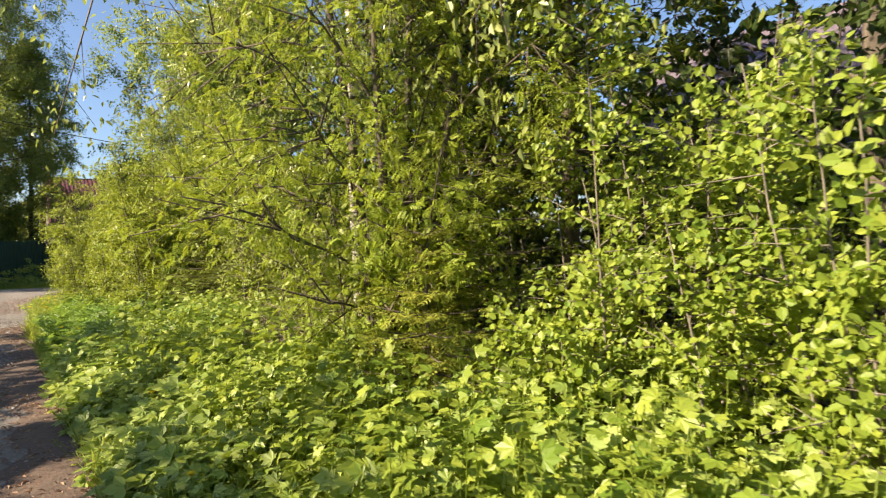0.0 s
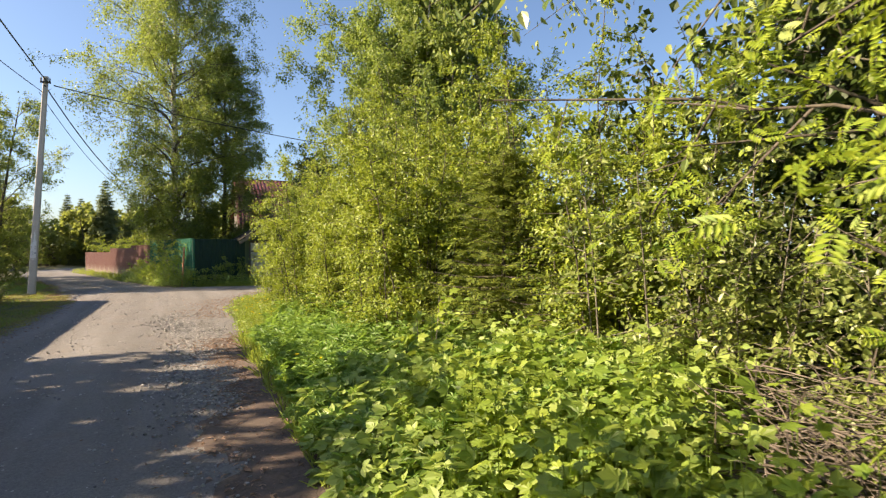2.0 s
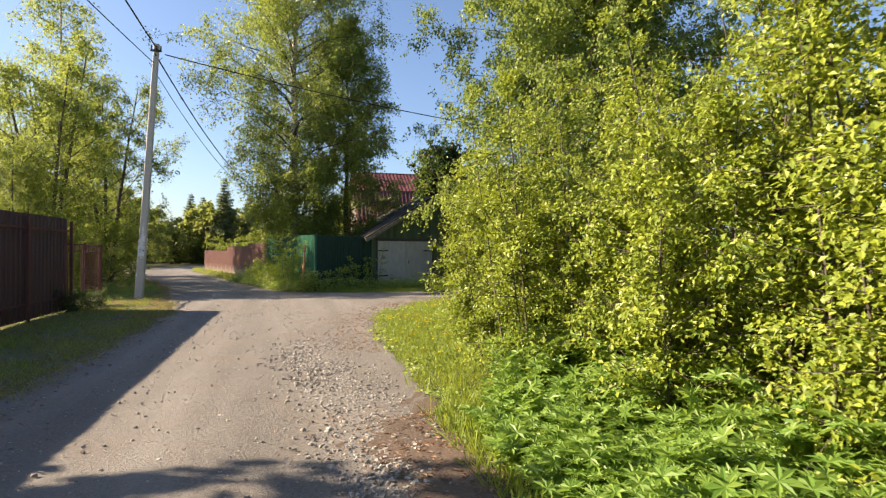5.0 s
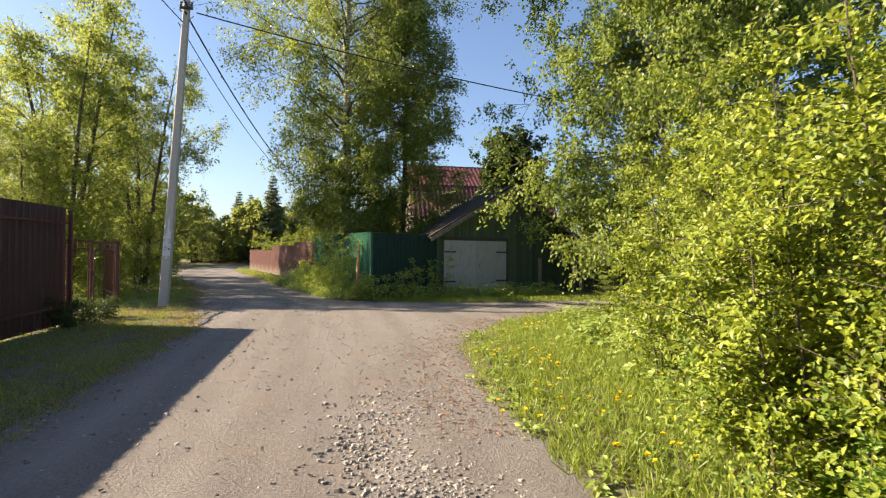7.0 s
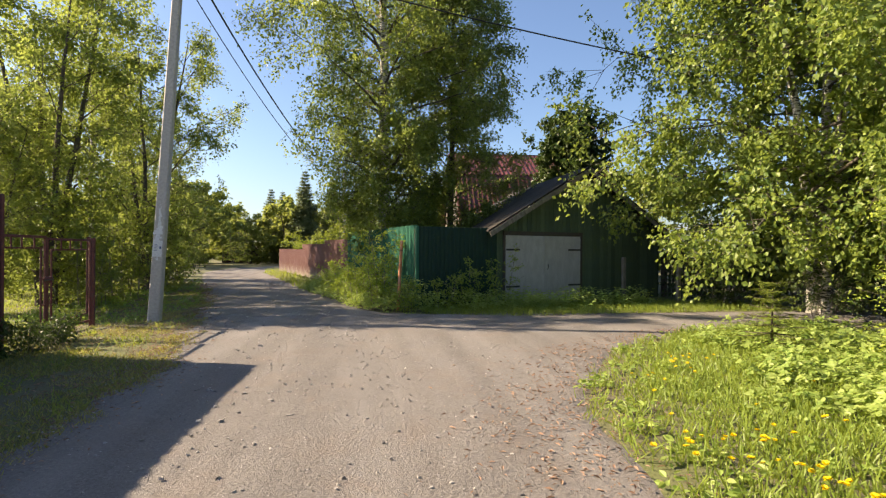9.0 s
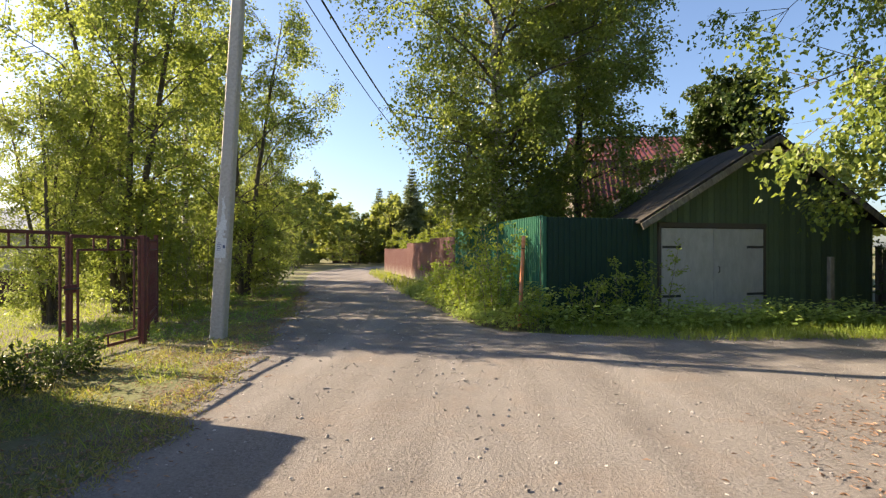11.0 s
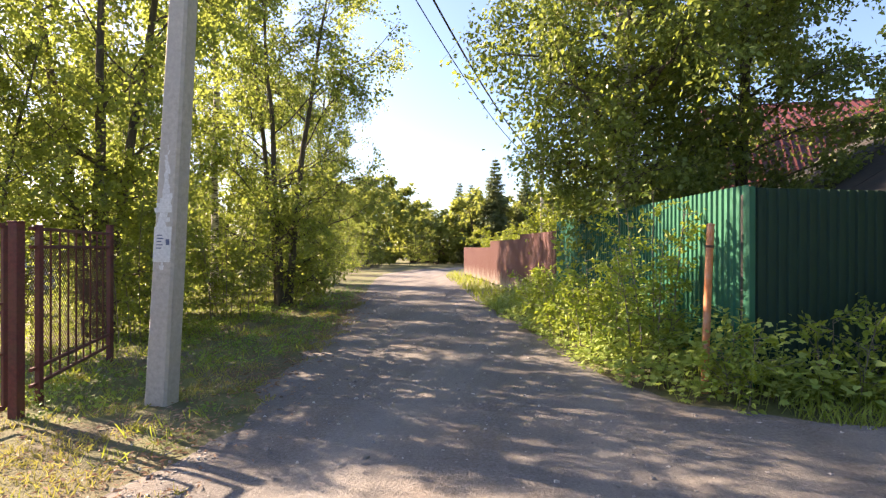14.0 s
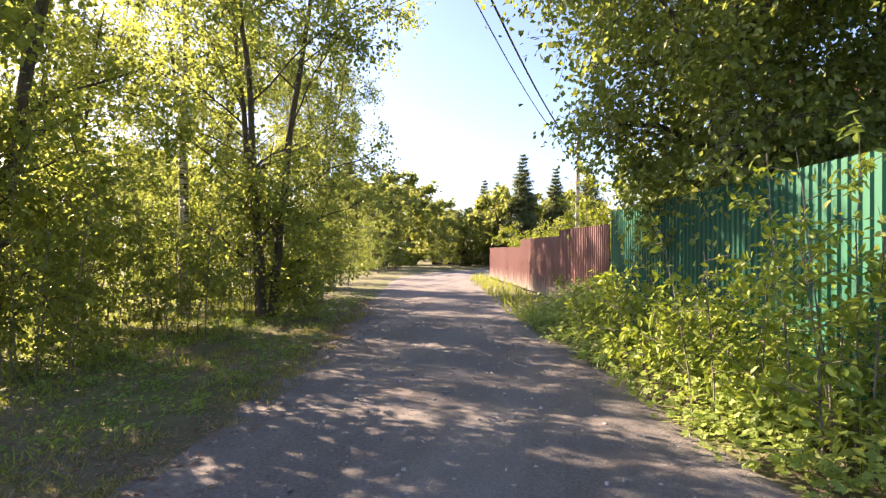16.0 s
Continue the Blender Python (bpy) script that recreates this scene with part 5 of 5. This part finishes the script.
herb_bed("nettle_bed", "dense bed of green weeds along the road edge", "weeds", p, bank_rise(p[:, 0], 0.7) * r3.uniform(0.5, 1.4, len(p)), BROAD, 0.085, LEAF_HERB, 97, 15, spread=0.13, flat=0.5)
p = patch(1900, 0.8, 2.9, 6.6, 17.5, r3, lambda x, y: off_road(x, y) > np.interp(y, (6.6, 13, 15, 17.5), (0.1, 0.25, 1.1, 1.9)))
herb_bed("lupine_bed", "bed of lupines with star-shaped green leaves", "weeds", p, bank_rise(p[:, 0], 0.66) * r3.uniform(0.5, 1.3, len(p)), PALMATE, 0.088, LEAF_LUPINE, 98, 18, spread=0.17, flat=0.6)
p = patch(1100, 2.4, 7.5, 15.5, 25.6, r3, lambda x, y: off_road(x, y) > np.interp(y, (15, 19, 25), (1.4, 2.3, 1.7)) + 0.4 * np.sin(2 * y))
herb_bed("verge_weed_bed", "green weeds behind the grass verge", "weeds", p, r3.uniform(0.10, 0.34, len(p)), TRIFOLIATE, 0.10, LEAF_HERB, 99, 16, spread=0.15, flat=0.6)
p = patch(900, 0.6, 5.5, 12.0, 26.0, r3, lambda x, y: off_road(x, y) > 0.1)
herb_bed("plantain_patches", "low broad-leaved rosettes in the grass verge", "weeds", p, r3.uniform(0.03, 0.12, len(p)), OVAL, 0.075, LEAF_HERB, 93, 9, spread=0.05, flat=0.5)
p = patch(90000, 0.6, 7.5, 12.0, 26.4, r3, lambda x, y: (off_road(x, y) > -0.05) & (off_road(x, y) + 0.75 * wavy(x, y, 1.9) + 0.3 * wavy(x, y, 5) > 0.22))
p = p[r3.uniform(0, 1, len(p)) < np.clip((off_road(p[:, 0], p[:, 1]) + 0.5 * wavy(p[:, 0], p[:, 1], 2.6)) / np.interp(p[:, 1], (12, 18, 21, 26), (0.4, 0.6, 1.3, 1.6)), 0.02, 1)]
blades("grass_verge", "fresh green grass verge beside the road", p, 0.16, GRASS, 100, 0.0065, 0.5)
p = patch(9000, 0.5, 1.3, -2, 14.0, r3, lambda x, y: off_road(x, y) > -0.02)
blades("grass_edge", "long green grass at the road edge", p, 0.22, GRASS, 101, 0.007, 0.5)
p = patch(150000, -6.5, -2.9, 8.0, 40.0, r3, lambda x, y: (left_edge(y) - x > -0.12 + 0.2 * wavy(x, y, 3)) & (left_edge(y) - x < 3.2) & (wavy(x, y, 1.6) + 0.5 * wavy(x, y, 5.5) > np.interp(y, (8, 24, 28), (-0.4, -0.25, 0.2))))
blades("mown_verge", "dry yellowish mown grass verge along the road", p, 0.065, GRASS_DRY, 102, 0.005, 0.8)
p = patch(26000, -6.8, -3.2, 15.0, 42.0, r3, lambda x, y: (left_edge(y) - x > 0.15) & (left_edge(y) - x < 3.4) & (wavy(x, y, 2.3) + 0.4 * wavy(x, y, 7) > 0.25))
blades("verge_tufts", "taller green grass tufts in the mown verge", p, 0.13, GRASS, 108, 0.006, 0.7)
p = patch(2300, -8.5, -3.4, 27.2, 44.0, r3, lambda x, y: (left_edge(y) - x > 0.25) & (left_edge(y) - x < 3.6) & (wavy(x, y, 1.4) + 0.5 * wavy(x, y, 4) > -0.05))
herb_bed("verge_herbs", "low ragged weeds in the shaded verge under the trees", "weeds", p, r3.uniform(0.04, 0.16, len(p)), LOBED, 0.035, LEAF_LUPINE, 109, 12, spread=0.10, flat=0.5)
p = patch(60000, -18, -5.8, 24.5, 42.0, r3, lambda x, y: left_edge(y) - x > 2.0)
blades("yard_grass", "sunlit green lawn behind the gate", p, 0.09, GRASS, 103, 0.008, 0.6)
p = patch(9000, -9.5, 1.0, 28.5, 52.0, r3, lambda x, y: (y > 34.5) & (x - right_edge(y) > 0.0) & (x - right_edge(y) < 1.2))
blades("far_verge_grass", "yellow-green grass strip along the brown fence", p, 0.32, GRASS, 104, 0.012)
p = patch(12000, 0.5, 9.0, 27.9, 30.6, r3, lambda x, y: y > np.interp(x, (0.5, 2.4, 9), (28.5, 28.0, 28.6)))
blades("garage_grass", "green grass in front of the garage", p, 0.17, GRASS, 105)
p = patch(1300, -3.4, 0.6, 28.6, 37.2, r3, lambda x, y: (x - right_edge(y) > 0.12) & (x < 0.33 - (y - 29.5) * 0.271))
herb_bed("fence_weed_bed", "dense green weeds at the foot of the green fence", "weeds", p, np.clip((p[:, 0] - right_edge(p[:, 1])) * 0.7, 0.15, 0.75) * r3.uniform(0.7, 1.2, len(p)), LOBED, 0.065, LEAF_HERB, 106, 20, spread=0.2, flat=0.6)
p = patch(380, 0.4, 6.5, 28.6, 30.6, r3, lambda x, y: (y > np.interp(x, (0.4, 2.4, 6.5), (28.7, 28.7, 29.6))) & (y < 29.4 + (x - 0.37) * 0.40))
herb_bed("garage_weed_bed", "green weeds growing in front of the garage", "weeds", p, r3.uniform(0.15, 0.5, len(p)), BROAD, 0.09, LEAF_HERB, 107, 18, spread=0.15)
for k, (x, y, h, sp, s) in enumerate(((-0.42, 30.1, 2.05, 0.5, 10), (-0.85, 30.9, 1.5, 0.45, 7), (-1.2, 31.8, 1.2, 0.5, 6), (-1.45, 33.2, 1.0, 0.45, 5), (1.0, 29.2, 1.0, 0.3, 3), (1.7, 29.4, 1.2, 0.35, 3), (2.4, 29.8, 1.35, 0.4, 3), (0.15, 29.05, 0.9, 0.25, 3), (-1.7, 34.2, 1.0, 0.5, 4))):
    shrub("elder_bush", "elder bush with pale young leaves against the green fence", "bush", (x, y, 0), h, sp, s, 14, 13, OVAL, 0.075, LEAF_HAZEL, 110 + k, low=0.15, twig=0.42, group="elder bushes")

# dry litter along the road edges
LITTER = leaf_material("dry_litter", (0.15, 0.095, 0.06), (0.36, 0.27, 0.17), (0.3, 0.2, 0.1), 0.15, 0.8)
r4 = np.random.default_rng(171)
ly = np.concatenate([r4.uniform(0, 14, 5200), r4.uniform(17, 26, 2600), r4.uniform(12, 40, 4200), r4.uniform(22, 40, 6500)])
lx = np.concatenate([right_edge(ly[:5200]) - np.abs(r4.normal(0, 0.45, 5200)) + 0.15, right_edge(ly[5200:7800]) - 0.2 + r4.normal(0, 0.4, 2600), left_edge(ly[7800:12000]) + r4.normal(-0.15, 0.28, 4200), left_edge(ly[12000:]) - np.abs(r4.normal(0, 1.5, 6500))])
n = len(lx)
flat_up = np.column_stack([r4.normal(0, 0.3, (n, 2)), np.ones(n)])
lit = scatter(small_leaf(0.16), np.column_stack([lx, ly, np.full(n, 0.022)]), np.column_stack([r4.normal(0, 1, (n, 2)), r4.normal(0, 0.12, n)]), flat_up, r4.uniform(0.015, 0.07, n))
tagged(new("leaf_litter", mesh_of("leaf_litter", *lit, LITTER)), "dry brown litter and clippings along the road edges", "litter", "", "stuff")

# dandelions
flower = thing("dandelion", "yellow dandelion flower in the grass", "flower", (1.6, 19.4, 0), 0, "dandelions")
child("stalk", mesh_of("stalk", *tube([(0, 0, 0), (0.006, 0, 0.1), (0.012, 0.003, 0.19)], 0.003, 0.0025, 5), GRASS, True), flower)
az = np.linspace(0, 2 * np.pi * 2, 30, endpoint=False)
tip = np.column_stack([np.cos(az), np.sin(az), np.linspace(0.12, 0.9, 30)])
child("flower_head", mesh_of("flower_head", *scatter(small_leaf(0.22), np.tile([0.012, 0.003, 0.19], (30, 1)), tip, np.tile([0.0, 0, 1], (30, 1)), 0.026), PETAL), flower)
fr = random.Random(8)
for k in range(26):
    y = fr.uniform(15.5, 23.5)
    x = right_edge(y) + 0.15 + abs(fr.gauss(0.0, 0.9)) + (0.4 if y > 20 else 0)
    for q in range(fr.randint(1, 7)):
        s = fr.uniform(0.7, 1.1)
        copy_thing(flower, pose(x + fr.gauss(0, 0.14), y + fr.gauss(0, 0.14), fr.uniform(-0.05, 0.03), fr.uniform(-14, 14), fr.uniform(-14, 14), fr.uniform(0, 360))).scale = (s, s, 1)
for k in range(8):
    y = fr.uniform(1.0, 11.0)
    copy_thing(flower, pose(fr.uniform(0.9, 1.4), y, 0.2, 8, 5, fr.uniform(0, 360)))

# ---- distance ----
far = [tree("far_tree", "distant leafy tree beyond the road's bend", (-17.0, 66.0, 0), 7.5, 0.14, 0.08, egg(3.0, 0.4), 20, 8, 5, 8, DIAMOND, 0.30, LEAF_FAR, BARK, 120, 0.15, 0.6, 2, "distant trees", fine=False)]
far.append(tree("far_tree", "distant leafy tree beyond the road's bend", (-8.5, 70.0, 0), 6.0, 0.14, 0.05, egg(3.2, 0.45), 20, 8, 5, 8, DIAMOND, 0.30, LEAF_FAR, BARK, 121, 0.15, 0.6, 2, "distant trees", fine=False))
fr = random.Random(9)
for x, y, s in ((-21, 62, 1.0), (-14, 78, 0.85), (-9, 82, 0.9), (-18, 84, 1.0), (-25, 74, 1.2), (-30, 60, 1.1), (-3, 76, 0.8), (2, 72, 0.9), (7, 66, 1.2), (-35, 48, 1.1), (-28, 40, 1.0), (-24, 50, 1.0), (-32, 30, 1.1), (12, 60, 1.3), (18, 52, 1.3), (24, 44, 1.4), (-5, 92, 1.3), (-22, 96, 1.4), (-16, 60, 1.0), (-17, 72, 1.2), (-12, 70, 0.8), (-5, 78, 1.1), (-36, 66, 1.4), (-45, 45, 1.5), (-30, 92, 1.5), (8, 84, 1.5), (20, 76, 1.5)):
    copy_thing(far[fr.randrange(2)], pose(x, y, 0, 0, 0, fr.uniform(0, 360))).scale = (s, s, s * fr.uniform(0.68, 0.9))
hedge = None
for k, (x, y, h, sp) in enumerate(((-1.6, 42.0, 2.6, 1.0), (-1.35, 39.4, 4.3, 0.9), (-0.3, 38.4, 4.2, 1.0), (0.3, 40.5, 3.2, 1.0), (-3.2, 46.5, 2.4, 1.0))):
    hedge = shrub("yard_bush", "yellow-green bush behind the brown fence", "bush", (x, y, 0), h, sp, 10, 16, 14, OVAL, 0.12, LEAF_WILLOW, 130 + k, twig=0.8, group="bushes behind the brown fence")
for x, y, a in ((-4.4, 51, 40), (-2.6, 49.5, 100), (-0.6, 45.0, 200), (-5.2, 56, 300), (1.0, 50, 20), (-2.4, 55, 250)):
    copy_thing(hedge, pose(x, y, 0, 0, 0, a)).scale = (1.25, 1.25, 1.0)
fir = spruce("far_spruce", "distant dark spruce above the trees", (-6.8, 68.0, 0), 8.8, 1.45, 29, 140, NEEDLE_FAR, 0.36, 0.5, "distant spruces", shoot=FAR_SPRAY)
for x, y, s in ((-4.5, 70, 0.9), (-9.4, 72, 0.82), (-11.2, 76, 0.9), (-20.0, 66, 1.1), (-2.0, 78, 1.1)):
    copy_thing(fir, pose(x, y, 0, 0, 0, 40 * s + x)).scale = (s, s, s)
for k, (x, y, h, sp) in enumerate(((-5.35, 24.6, 0.55, 0.35), (-5.4, 25.3, 0.5, 0.3), (-5.5, 23.9, 0.6, 0.3))):
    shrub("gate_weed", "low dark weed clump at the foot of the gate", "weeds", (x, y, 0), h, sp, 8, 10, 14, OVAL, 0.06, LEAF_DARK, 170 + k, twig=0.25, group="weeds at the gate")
# thicket that closes the view between the roadside trees
th = None
for k, (x, y, h, sp) in enumerate(((-7.9, 33.4, 2.5, 0.9), (-8.8, 36.6, 2.9, 1.0))):
    th = shrub("thicket_bush", "dark leafy undergrowth beneath the roadside trees", "bush", (x, y, 0), h, sp, 10, 15, 20, OVAL, 0.085, LEAF_TALL, 150 + k, twig=0.6, group="undergrowth")
for x, y, a, s in ((-7.5, 30.6, 20, 0.8), (-9.8, 40.2, 80, 1.0), (-10.4, 43.2, 130, 1.1), (-11.6, 46.2, 190, 1.1), (-12.6, 50.5, 250, 1.2), (-13.8, 55.5, 310, 1.3), (-14.5, 60.5, 30, 1.4), (-9.6, 33.0, 60, 1.1), (-10.5, 36.5, 0, 1.2), (-12.4, 66.0, 0, 1.3), (-8.9, 32.4, 140, 0.9), (-11.6, 36.4, 260, 1.2), (-8.6, 38.4, 310, 0.7), (-10.6, 39.0, 10, 1.0)):
    copy_thing(th, pose(x, y, 0, 0, 0, a)).scale = (s, s, s)
# Bushes filling dark gaps; the shade there is put into their leaf colour.
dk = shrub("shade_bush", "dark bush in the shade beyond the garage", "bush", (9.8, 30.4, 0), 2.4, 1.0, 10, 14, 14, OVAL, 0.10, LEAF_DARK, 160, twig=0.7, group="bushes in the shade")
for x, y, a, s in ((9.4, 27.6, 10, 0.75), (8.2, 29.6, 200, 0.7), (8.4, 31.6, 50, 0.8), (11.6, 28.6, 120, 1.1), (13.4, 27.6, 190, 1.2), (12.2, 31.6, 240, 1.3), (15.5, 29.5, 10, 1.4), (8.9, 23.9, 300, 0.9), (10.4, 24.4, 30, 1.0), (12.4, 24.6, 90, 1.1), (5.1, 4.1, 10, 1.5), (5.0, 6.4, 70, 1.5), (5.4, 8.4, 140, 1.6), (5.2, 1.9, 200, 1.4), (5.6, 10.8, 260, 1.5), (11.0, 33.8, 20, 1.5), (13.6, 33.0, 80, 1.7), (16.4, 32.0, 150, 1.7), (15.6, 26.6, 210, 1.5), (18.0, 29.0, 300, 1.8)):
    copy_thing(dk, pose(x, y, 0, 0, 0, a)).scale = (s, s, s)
